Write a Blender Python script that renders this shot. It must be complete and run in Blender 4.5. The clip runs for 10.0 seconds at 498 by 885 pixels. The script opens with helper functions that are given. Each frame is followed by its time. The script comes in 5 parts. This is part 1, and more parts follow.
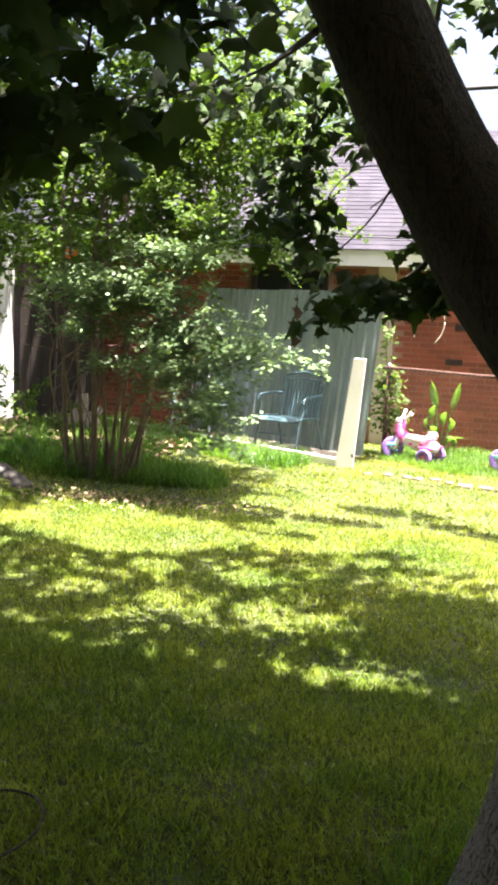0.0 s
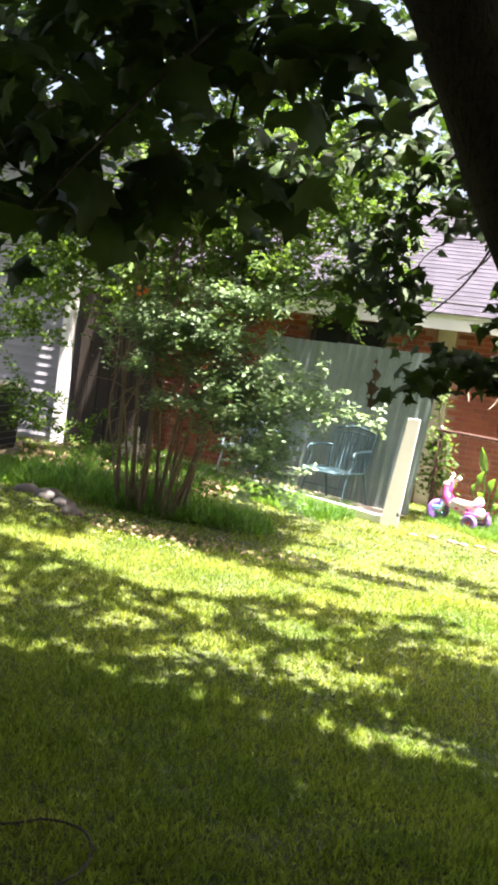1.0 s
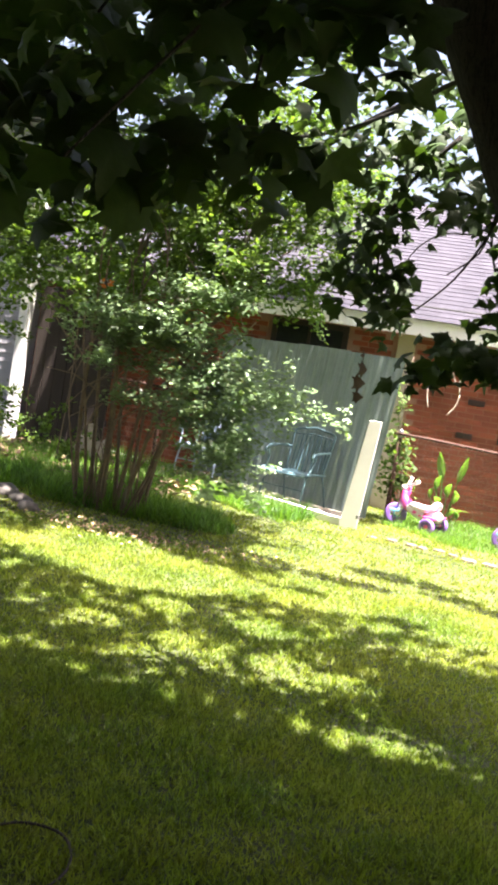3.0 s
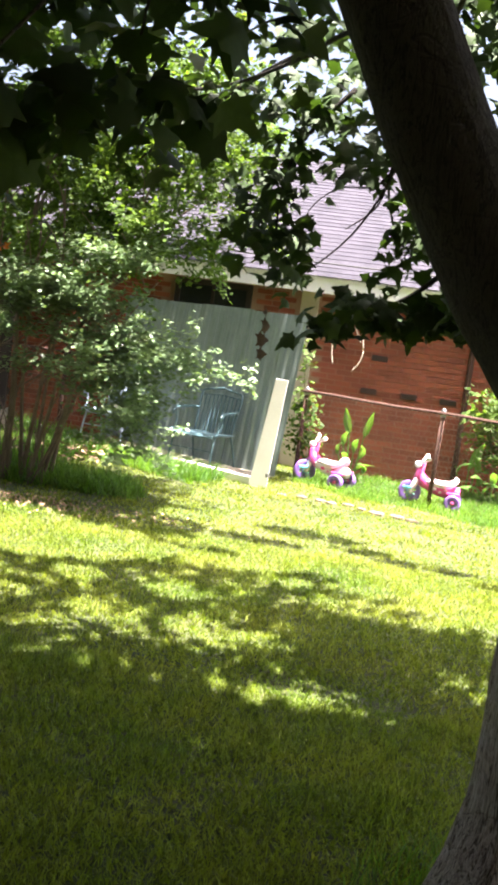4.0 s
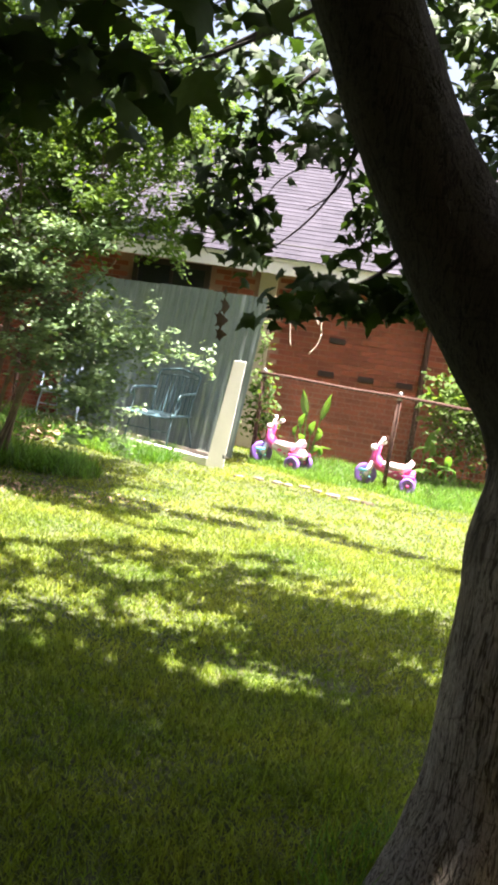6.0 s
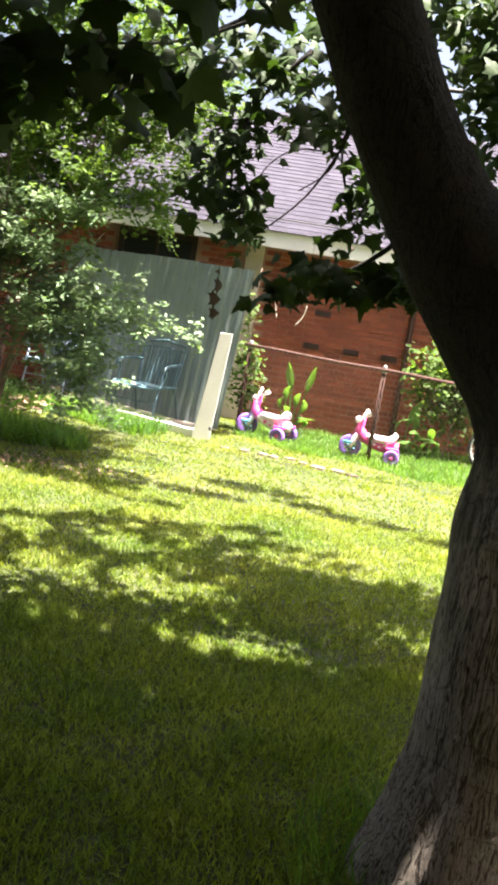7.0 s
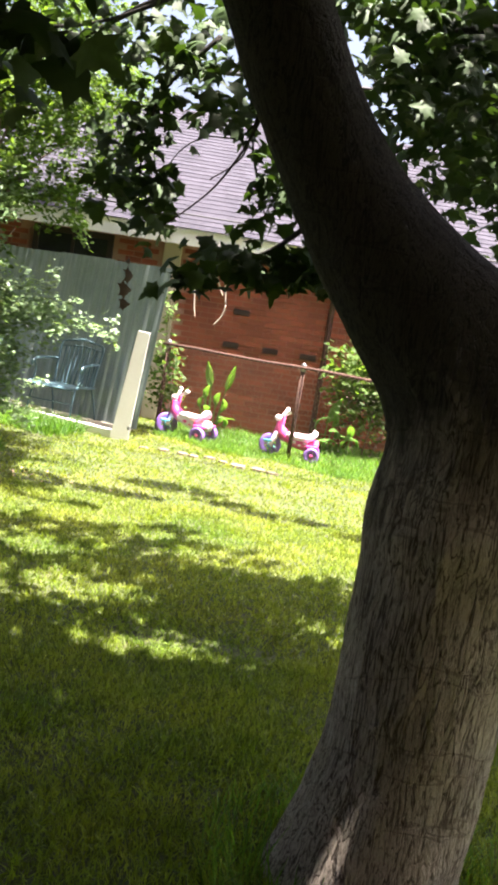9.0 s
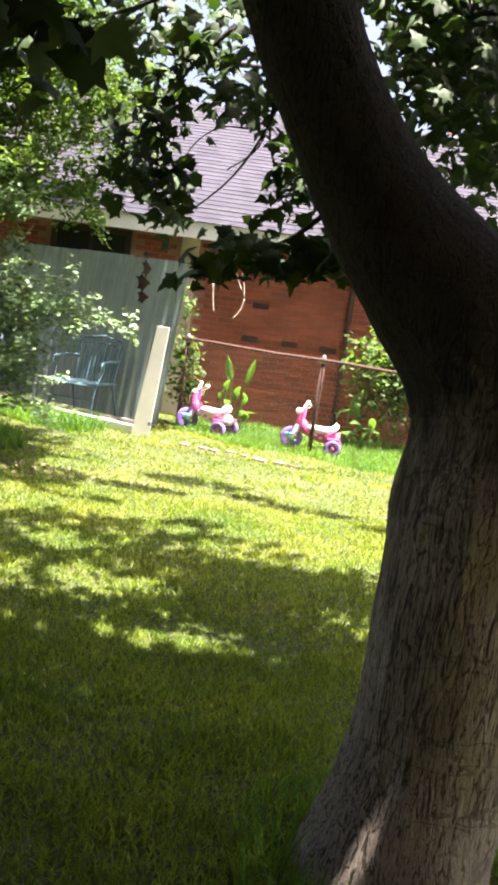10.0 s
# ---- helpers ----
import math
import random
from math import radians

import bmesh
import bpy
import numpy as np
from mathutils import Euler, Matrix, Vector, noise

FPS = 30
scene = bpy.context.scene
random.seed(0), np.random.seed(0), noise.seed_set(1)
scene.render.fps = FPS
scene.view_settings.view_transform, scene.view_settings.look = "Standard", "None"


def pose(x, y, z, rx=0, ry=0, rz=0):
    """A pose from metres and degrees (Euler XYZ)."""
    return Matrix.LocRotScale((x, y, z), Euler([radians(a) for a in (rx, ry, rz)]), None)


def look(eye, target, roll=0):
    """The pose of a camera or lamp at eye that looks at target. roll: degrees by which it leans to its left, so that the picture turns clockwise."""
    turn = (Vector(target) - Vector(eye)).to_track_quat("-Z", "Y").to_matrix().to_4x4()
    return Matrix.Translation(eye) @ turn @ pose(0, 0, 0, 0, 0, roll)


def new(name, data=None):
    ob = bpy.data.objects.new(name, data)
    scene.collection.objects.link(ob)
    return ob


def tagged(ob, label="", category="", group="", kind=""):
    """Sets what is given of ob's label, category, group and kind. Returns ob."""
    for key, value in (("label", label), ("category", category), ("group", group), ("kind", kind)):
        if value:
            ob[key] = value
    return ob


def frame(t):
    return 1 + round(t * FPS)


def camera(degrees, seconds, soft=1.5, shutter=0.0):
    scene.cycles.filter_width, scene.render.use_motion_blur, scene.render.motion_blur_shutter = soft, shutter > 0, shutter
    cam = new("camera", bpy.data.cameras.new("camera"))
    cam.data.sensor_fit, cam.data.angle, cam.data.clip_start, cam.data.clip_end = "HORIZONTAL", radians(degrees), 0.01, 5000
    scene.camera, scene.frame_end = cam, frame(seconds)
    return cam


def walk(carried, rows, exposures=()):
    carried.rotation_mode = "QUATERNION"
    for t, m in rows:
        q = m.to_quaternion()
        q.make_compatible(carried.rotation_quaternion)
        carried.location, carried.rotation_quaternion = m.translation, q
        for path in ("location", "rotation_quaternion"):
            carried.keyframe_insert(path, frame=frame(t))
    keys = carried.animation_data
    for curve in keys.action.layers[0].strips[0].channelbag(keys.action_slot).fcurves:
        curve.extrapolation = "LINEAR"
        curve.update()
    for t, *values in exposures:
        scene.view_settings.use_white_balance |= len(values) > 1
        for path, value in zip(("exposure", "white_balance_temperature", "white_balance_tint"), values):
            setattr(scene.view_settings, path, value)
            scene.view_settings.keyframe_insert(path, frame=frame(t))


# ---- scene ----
cam = camera(29.7, 10.0, soft=3.6)
PATH = [
    (0, (0.338, 0.263, 1.605), (-0.201, 2.168, 1.326), 2.5),
    (0.5, (0.32, 0.42, 1.546), (-0.24, 2.323, 1.296), 0.3),
    (0.8, (0.216, 0.24, 1.591), (-0.337, 2.146, 1.339), 3.1),
    (1, (0.203, 0.164, 1.637), (-0.417, 2.055, 1.442), 7.7),
    (1.5, (0.039, 0.185, 1.576), (-0.498, 2.079, 1.223), 10.7),
    (2, (0.035, 0.089, 1.629), (-0.514, 1.983, 1.291), 10.9),
    (2.2, (0.014, 0.106, 1.627), (-0.557, 2.0, 1.334), 12.0),
    (3.3, (0.037, 0.238, 1.542), (-0.436, 2.175, 1.386), 8.0),
    (3.5, (0.039, 0.239, 1.545), (-0.406, 2.181, 1.377), 7.4),
    (4, (0.039, 0.245, 1.545), (-0.273, 2.208, 1.324), 7.8),
    (4.5, (0.04, 0.233, 1.556), (-0.234, 2.202, 1.332), 8.3),
    (5, (0.041, 0.249, 1.553), (-0.204, 2.222, 1.333), 8.8),
    (5.5, (0.026, 0.261, 1.543), (-0.217, 2.231, 1.298), 8.9),
    (5.7, (0.046, 0.278, 1.537), (-0.174, 2.251, 1.296), 8.1),
    (6.8, (-0.051, 0.16, 1.571), (-0.239, 2.13, 1.28), 11.5),
    (7, (-0.009, 0.163, 1.58), (-0.175, 2.133, 1.274), 9.2),
    (7.5, (-0.026, 0.133, 1.58), (-0.205, 2.094, 1.242), 9.3),
    (8, (-0.005, 0.183, 1.55), (-0.127, 2.156, 1.261), 9.4),
    (8.5, (0.036, 0.224, 1.546), (0.004, 2.208, 1.307), 9.0),
    (9, (0.034, 0.236, 1.535), (0.027, 2.216, 1.261), 9.1),
    (9.5, (0.038, 0.25, 1.522), (-0.023, 2.228, 1.238), 8.5),
    (10, (0.032, 0.255, 1.518), (-0.017, 2.232, 1.227), 8.0),
]
walk(cam, [(t, look(eye, target, roll)) for t, eye, target, roll in PATH], exposures=[(0.0, 3.2, 6500, 20), (3.5, 3.2, 6500, 20), (5.0, 3.05, 6500, 20), (10.0, 2.95, 6500, 20)])

# ---- light and exposure ----
TO_SUN = Vector((0.22, -0.10, 0.97)).normalized()
world = bpy.data.worlds.new("sky")
scene.world = world
world.use_nodes = True
wn = world.node_tree
sky = wn.nodes.new("ShaderNodeTexSky")
sky.sky_type = "NISHITA"
sky.sun_disc = False
sky.sun_elevation = math.asin(TO_SUN.z)
sky.sun_rotation = math.atan2(TO_SUN.x, TO_SUN.y)
sky.air_density, sky.dust_density, sky.ozone_density = 1.0, 9.0, 1.0
wn.links.new(sky.outputs[0], wn.nodes["Background"].inputs[0])
wn.nodes["Background"].inputs[1].default_value = 0.065
sun = new("sun", bpy.data.lights.new("sun", "SUN"))
sun.data.energy, sun.data.angle, sun.data.color = 5.0, radians(0.55), (1.0, 0.95, 0.86)
sun.matrix_world = look((0, 0, 30), Vector((0, 0, 30)) - TO_SUN)


# ---- materials ----
def nodes_of(m):
    return m.node_tree.nodes, m.node_tree.links


def mat(name, base, other, rough=0.7, scale=8.0, fine=90.0, bump=0.2, metal=0.0, translucent=0.0, random_amount=0.0, island=False, stretch=(1, 1, 1), spec=0.5):
    """Two colours mixed by a coarse and a fine noise, with fine relief."""
    m = bpy.data.materials.new(name)
    m.use_nodes = True
    n, l = nodes_of(m)
    b = n["Principled BSDF"]
    co = n.new("ShaderNodeTexCoord")
    mp = n.new("ShaderNodeMapping")
    mp.inputs["Scale"].default_value = stretch
    l.new(co.outputs["Object"], mp.inputs[0])
    a, f = n.new("ShaderNodeTexNoise"), n.new("ShaderNodeTexNoise")
    for tex, s in ((a, scale), (f, fine)):
        tex.inputs["Scale"].default_value = s
        tex.inputs["Detail"].default_value = 5
        l.new(mp.outputs[0], tex.inputs["Vector"])
    add = n.new("ShaderNodeMath")
    add.operation = "MULTIPLY_ADD"
    l.new(f.outputs[0], add.inputs[0])
    add.inputs[1].default_value = 0.5
    l.new(a.outputs[0], add.inputs[2])
    ramp = n.new("ShaderNodeMapRange")
    ramp.inputs[1].default_value, ramp.inputs[2].default_value = 0.5, 1.0
    l.new(add.outputs[0], ramp.inputs[0])
    mix = n.new("ShaderNodeMix")
    mix.data_type = "RGBA"
    mix.inputs[6].default_value, mix.inputs[7].default_value = (*base, 1), (*other, 1)
    l.new(ramp.outputs[0], mix.inputs[0])
    colour = mix.outputs[2]
    if random_amount:
        if island:
            info = n.new("ShaderNodeNewGeometry")
            out = info.outputs["Random Per Island"]
        else:
            info = n.new("ShaderNodeObjectInfo")
            out = info.outputs["Random"]
        rr = n.new("ShaderNodeMapRange")
        rr.inputs[3].default_value, rr.inputs[4].default_value = 1 - random_amount, 1 + random_amount
        l.new(out, rr.inputs[0])
        hsv = n.new("ShaderNodeHueSaturation")
        l.new(rr.outputs[0], hsv.inputs["Value"])
        l.new(colour, hsv.inputs["Color"])
        colour = hsv.outputs[0]
    l.new(colour, b.inputs["Base Color"])
    b.inputs["Roughness"].default_value = rough
    b.inputs["Metallic"].default_value = metal
    b.inputs["Specular IOR Level"].default_value = spec
    if bump:
        bp = n.new("ShaderNodeBump")
        bp.inputs["Strength"].default_value = bump
        bp.inputs["Distance"].default_value = 0.01
        l.new(f.outputs[0], bp.inputs["Height"])
        l.new(bp.outputs[0], b.inputs["Normal"])
    if translucent:
        tr, mx = n.new("ShaderNodeBsdfTranslucent"), n.new("ShaderNodeMixShader")
        warm = n.new("ShaderNodeMix")
        warm.data_type, warm.blend_type = "RGBA", "MULTIPLY"
        warm.inputs[0].default_value = 1.0
        warm.inputs[7].default_value = (1.9, 1.9, 0.7, 1)
        l.new(colour, warm.inputs[6])
        l.new(warm.outputs[2], tr.inputs[0])
        mx.inputs[0].default_value = translucent
        l.new(b.outputs[0], mx.inputs[1])
        l.new(tr.outputs[0], mx.inputs[2])
        l.new(mx.outputs[0], n["Material Output"].inputs[0])
    return m


SOIL = mat("lawn_soil", (0.030, 0.052, 0.010), (0.065, 0.068, 0.022), 0.95, 1.6, 40, 0.6)
GRASS = mat("grass", (0.082, 0.15, 0.012), (0.215, 0.25, 0.034), 0.6, 1.3, 9, 0, translucent=0.42, random_amount=0.55, island=True)
LUSH = mat("lush_grass", (0.045, 0.13, 0.014), (0.13, 0.235, 0.03), 0.55, 1.3, 9, 0, translucent=0.42, random_amount=0.5, island=True)
STRAW = mat("dry_grass", (0.19, 0.19, 0.05), (0.14, 0.15, 0.035), 0.7, 2, 9, 0, translucent=0.3, random_amount=0.3, island=True)
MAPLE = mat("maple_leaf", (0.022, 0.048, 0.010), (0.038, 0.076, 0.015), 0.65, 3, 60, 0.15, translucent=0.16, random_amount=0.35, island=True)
SHRUB = mat("shrub_leaf", (0.045, 0.095, 0.018), (0.105, 0.165, 0.035), 0.6, 2, 40, 0.1, translucent=0.42, random_amount=0.45, island=True, spec=0.2)
# paler copy of the shrub leaf: sun gloss on the sprays painted in
LITLEAF = mat("lit_shrub_leaf", (0.085, 0.15, 0.06), (0.16, 0.23, 0.12), 0.42, 2, 40, 0.1, translucent=0.25, random_amount=0.4, island=True, spec=0.4)


def make_bark(name, dark, pale, shade_stain_colour):
    """Pale grey bark with thin wavy furrows and smoother patches; limb shade and stains in the colour."""
    m = mat(name, dark, pale, 0.92, 4.5, 120, 0.35, stretch=(1.0, 1.0, 0.45))
    n, l = nodes_of(m)
    b = n["Principled BSDF"]
    co = n.new("ShaderNodeTexCoord")

    def squash(x, y, z):
        mp = n.new("ShaderNodeMapping")
        mp.inputs["Scale"].default_value = (x, y, z)
        l.new(co.outputs["Object"], mp.inputs[0])
        return mp.outputs[0]

    def tex(vector, scale, detail, rough=0.5, distort=0.0):
        t = n.new("ShaderNodeTexNoise")
        t.inputs["Scale"].default_value, t.inputs["Detail"].default_value = scale, detail
        t.inputs["Roughness"].default_value, t.inputs["Distortion"].default_value = rough, distort
        l.new(vector, t.inputs["Vector"])
        return t.outputs[0]

    def math_node(op, a, v):
        k = n.new("ShaderNodeMath")
        k.operation = op
        l.new(a, k.inputs[0])
        if hasattr(v, "links"):
            l.new(v, k.inputs[1])
        else:
            k.inputs[1].default_value = v
        return k.outputs[0]

    def spread(a, lo, hi, to_lo=0.0, to_hi=1.0):
        k = n.new("ShaderNodeMapRange")
        k.interpolation_type = "SMOOTHSTEP"
        for i, v in enumerate((lo, hi, to_lo, to_hi)):
            k.inputs[i + 1].default_value = v
        l.new(a, k.inputs[0])
        return k.outputs[0]

    def lines(vector, scale, width, distort):
        return spread(math_node("ABSOLUTE", math_node("SUBTRACT", tex(vector, scale, 3, 0.5, distort), 0.5), 0), 0.0, width)

    furrow = lines(squash(1, 1, 0.10), 62, 0.055, 0.8)
    fine = lines(squash(1, 1, 0.16), 120, 0.06, 0.6)
    cross = lines(squash(0.3, 0.3, 1.2), 5, 0.008, 0.5)
    smooth = spread(tex(squash(1, 1, 0.6), 2.6, 2), 0.50, 0.72)
    furrow = math_node("MAXIMUM", furrow, math_node("MULTIPLY", smooth, 0.7))
    fine = math_node("MAXIMUM", fine, 0.6)
    speck = spread(tex(squash(1, 1, 0.6), 34, 2), 0.28, 0.36, 0.5, 1.0)
    height = math_node("MULTIPLY", math_node("MULTIPLY", furrow, fine), math_node("MULTIPLY", math_node("MAXIMUM", cross, 0.6), speck))
    # painted limb shade and stains: ragged, patchy border round the bulge below the fork
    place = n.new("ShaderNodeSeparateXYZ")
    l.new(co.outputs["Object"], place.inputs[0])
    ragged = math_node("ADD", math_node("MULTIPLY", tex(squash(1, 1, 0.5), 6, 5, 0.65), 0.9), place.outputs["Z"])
    shade_stain = spread(ragged, 1.50, 1.90)
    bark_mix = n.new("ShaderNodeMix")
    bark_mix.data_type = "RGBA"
    bark_mix.inputs[7].default_value = (*shade_stain_colour, 1)
    l.new(shade_stain, bark_mix.inputs[0])
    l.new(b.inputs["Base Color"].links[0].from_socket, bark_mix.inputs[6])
    mix = n.new("ShaderNodeMix")
    mix.data_type, mix.blend_type = "RGBA", "MULTIPLY"
    mix.inputs[0].default_value = 1.0
    shade = n.new("ShaderNodeMix")
    shade.data_type = "RGBA"
    shade.inputs[6].default_value, shade.inputs[7].default_value = (0.16, 0.135, 0.11, 1), (1, 1, 1, 1)
    l.new(height, shade.inputs[0])
    l.new(bark_mix.outputs[2], mix.inputs[6])
    l.new(shade.outputs[2], mix.inputs[7])
    l.new(mix.outputs[2], b.inputs["Base Color"])
    bp = n.new("ShaderNodeBump")
    bp.inputs["Strength"].default_value, bp.inputs["Distance"].default_value = 0.9, 0.012
    l.new(height, bp.inputs["Height"])
    l.new(b.inputs["Normal"].links[0].from_socket, bp.inputs["Normal"])
    l.new(bp.outputs[0], b.inputs["Normal"])
    return m


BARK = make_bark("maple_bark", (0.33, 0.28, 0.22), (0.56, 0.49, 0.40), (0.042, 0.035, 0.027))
TWIG = mat("shrub_bark", (0.10, 0.07, 0.05), (0.22, 0.16, 0.11), 0.85, 8, 70, 0.4)
BRICK = mat("red_brick", (0.21, 0.052, 0.026), (0.31, 0.095, 0.05), 0.9, 6, 110, 0.5, random_amount=0.28)
BRICKJ = mat("red_brick_far", (0.21, 0.052, 0.026), (0.31, 0.095, 0.05), 0.9, 6, 110, 0.5, random_amount=0.28, island=True)
MORTAR = mat("mortar", (0.36, 0.22, 0.16), (0.26, 0.13, 0.09), 0.95, 3, 80, 0.4)
SHINGLE = mat("shingle", (0.028, 0.027, 0.036), (0.046, 0.043, 0.055), 0.9, 4, 160, 0.4, spec=0.2, random_amount=0.14, island=True)
WHITE = mat("white_paint", (0.84, 0.83, 0.81), (0.74, 0.73, 0.70), 0.55, 3, 60, 0.12)
BEIGE = mat("beige_paint", (0.50, 0.44, 0.33), (0.42, 0.36, 0.27), 0.6, 3, 60, 0.12)
SIDING = mat("vinyl_siding", (0.30, 0.29, 0.32), (0.24, 0.235, 0.26), 0.5, 2, 50, 0.08)
GALV = mat("corrugated_metal", (0.27, 0.33, 0.33), (0.20, 0.25, 0.25), 0.42, 3, 40, 0.1, metal=0.55)
TEAL = mat("chair_paint", (0.05, 0.10, 0.12), (0.085, 0.15, 0.17), 0.35, 10, 90, 0.1)
BLUE = mat("pale_blue_paint", (0.33, 0.43, 0.55), (0.42, 0.52, 0.62), 0.4, 6, 60, 0.1)
RUST = mat("rusty_pipe", (0.055, 0.024, 0.017), (0.10, 0.05, 0.036), 0.85, 12, 90, 0.3, metal=0.2)
WIRE = mat("rusty_wire", (0.20, 0.14, 0.11), (0.30, 0.25, 0.21), 0.6, 20, 90, 0, metal=0.4)
PINK = mat("pink_plastic", (0.78, 0.07, 0.30), (0.70, 0.10, 0.32), 0.35, 5, 60, 0.03)
PALEPINK = mat("pale_pink_plastic", (0.84, 0.60, 0.70), (0.84, 0.76, 0.80), 0.4, 14, 60, 0.03)
PURPLE = mat("purple_plastic", (0.20, 0.10, 0.42), (0.27, 0.14, 0.50), 0.4, 9, 60, 0.05)
TURQ = mat("turquoise_plastic", (0.10, 0.42, 0.60), (0.14, 0.50, 0.66), 0.4, 9, 60, 0.05)
BLACK = mat("black_rubber", (0.014, 0.014, 0.016), (0.03, 0.03, 0.032), 0.6, 9, 60, 0.1)
DARKWOOD = mat("dark_stained_wood", (0.022, 0.015, 0.011), (0.04, 0.028, 0.02), 0.85, 4, 60, 0.4, stretch=(1, 1, 0.1))
CONCRETE = mat("concrete", (0.32, 0.29, 0.24), (0.2, 0.18, 0.14), 0.9, 4, 90, 0.3)
EDGING = mat("earthy_edging", (0.12, 0.095, 0.06), (0.21, 0.175, 0.12), 0.95, 9, 90, 0.4)
STONE = mat("garden_stone", (0.06, 0.055, 0.05), (0.12, 0.11, 0.1), 0.9, 6, 70, 0.5)
CANNA = mat("canna_leaf", (0.07, 0.16, 0.03), (0.12, 0.24, 0.05), 0.35, 3, 30, 0.1, translucent=0.35, random_amount=0.2, island=True)
LITTER = mat("leaf_litter", (0.22, 0.145, 0.08), (0.36, 0.25, 0.15), 0.9, 6, 50, 0.3, random_amount=0.4, island=True)
PETAL = mat("pink_petals", (0.55, 0.16, 0.20), (0.50, 0.22, 0.22), 0.6, 6, 50, 0, translucent=0.3, random_amount=0.3, island=True)
ORANGE = mat("orange_petal", (0.75, 0.22, 0.04), (0.65, 0.16, 0.03), 0.6, 9, 60, 0, translucent=0.3)
STEEL = mat("dull_steel", (0.30, 0.30, 0.30), (0.22, 0.22, 0.22), 0.45, 9, 60, 0.1, metal=0.7)
GLASS = mat("dark_window_glass", (0.02, 0.022, 0.025), (0.03, 0.032, 0.035), 0.08, 3, 30, 0)
DRYLEAF = mat("dead_leaf", (0.06, 0.035, 0.02), (0.10, 0.06, 0.03), 0.8, 9, 60, 0.2)
PALEWOOD = mat("weathered_board", (0.46, 0.39, 0.32), (0.26, 0.21, 0.16), 0.85, 3, 60, 0.4, stretch=(1, 1, 0.1))
PALETWIG = mat("pale_twig", (0.50, 0.42, 0.33), (0.38, 0.30, 0.23), 0.8, 9, 60, 0.2)

rng = np.random.default_rng(7)


# ---- building helpers ----
def link(name, bm, material, parent=None, label="", smooth=False):
    me = bpy.data.meshes.new(name)
    bm.to_mesh(me)
    bm.free()
    me.materials.append(material)
    if smooth:
        me.polygons.foreach_set("use_smooth", [True] * len(me.polygons))
    ob = new(name, me)
    if parent:
        ob.parent = parent
    return tagged(ob, label)


def part(name, bm, material, parent, label="", smooth=False):
    return link(name, bm, material, parent, label, smooth)


def thing(name, label, category, at=(0, 0, 0), turn=0.0, group="", kind="", scale=1.0):
    e = new(name)
    e.empty_display_size = 0.1
    e.matrix_world = pose(*at, 0, 0, turn) @ Matrix.Scale(scale, 4)
    return tagged(e, label, category, group, kind)


def box(bm, x0, x1, y0, y1, z0, z1, bevel=0.0, m=None):
    new_bm = bmesh.new()
    bmesh.ops.create_cube(new_bm, size=1)
    bmesh.ops.scale(new_bm, vec=(x1 - x0, y1 - y0, z1 - z0), verts=new_bm.verts)
    bmesh.ops.translate(new_bm, vec=((x0 + x1) / 2, (y0 + y1) / 2, (z0 + z1) / 2), verts=new_bm.verts)
    if bevel:
        bmesh.ops.bevel(new_bm, geom=new_bm.edges[:], offset=bevel, segments=2, affect="EDGES", profile=0.6)
    merge(bm, new_bm, m)
    return bm


def merge(bm, other, m=None):
    me = bpy.data.meshes.new("scratch")
    other.to_mesh(me)
    other.free()
    if m is not None:
        me.transform(m)
    bm.from_mesh(me)
    bpy.data.meshes.remove(me)


def boxed(*a, **k):
    return box(bmesh.new(), *a, **k)


def tube(bm, pts, radii, sides=8, jitter=0.0, cap=True, seed=1):
    """A tapered tube along points."""
    pts = [Vector(p) for p in pts]
    if not hasattr(radii, "__len__"):
        radii = [radii] * len(pts)
    rings, ref = [], None
    for i, p in enumerate(pts):
        d = (pts[min(i + 1, len(pts) - 1)] - pts[max(i - 1, 0)]).normalized()
        if ref is None:
            ref = d.orthogonal().normalized()
        ref = (ref - d * ref.dot(d)).normalized()
        side = d.cross(ref)
        ring = []
        for k in range(sides):
            a = 2 * math.pi * k / sides
            q = ref * math.cos(a) + side * math.sin(a)
            r = radii[i]
            if jitter:
                r *= 1 + jitter * noise.noise((p + q * radii[i]) * 9 + Vector((seed, 0, 0)))
            ring.append(bm.verts.new(p + q * r))
        rings.append(ring)
    for a, b in zip(rings, rings[1:]):
        for k in range(sides):
            bm.faces.new((a[k], a[(k + 1) % sides], b[(k + 1) % sides], b[k]))
    if cap:
        bm.faces.new(rings[0][::-1])
        bm.faces.new(rings[-1])
    return bm


def smooth_line(pts, steps=6):
    """A smooth curve through points."""
    pts = [Vector(p) for p in pts]
    out = []
    for i in range(len(pts) - 1):
        p0, p1, p2, p3 = pts[max(i - 1, 0)], pts[i], pts[i + 1], pts[min(i + 2, len(pts) - 1)]
        for s in range(steps):
            t = s / steps
            out.append(0.5 * ((2 * p1) + (p2 - p0) * t + (2 * p0 - 5 * p1 + 4 * p2 - p3) * t * t + (3 * p1 - p0 - 3 * p2 + p3) * t ** 3))
    return out + [pts[-1]]


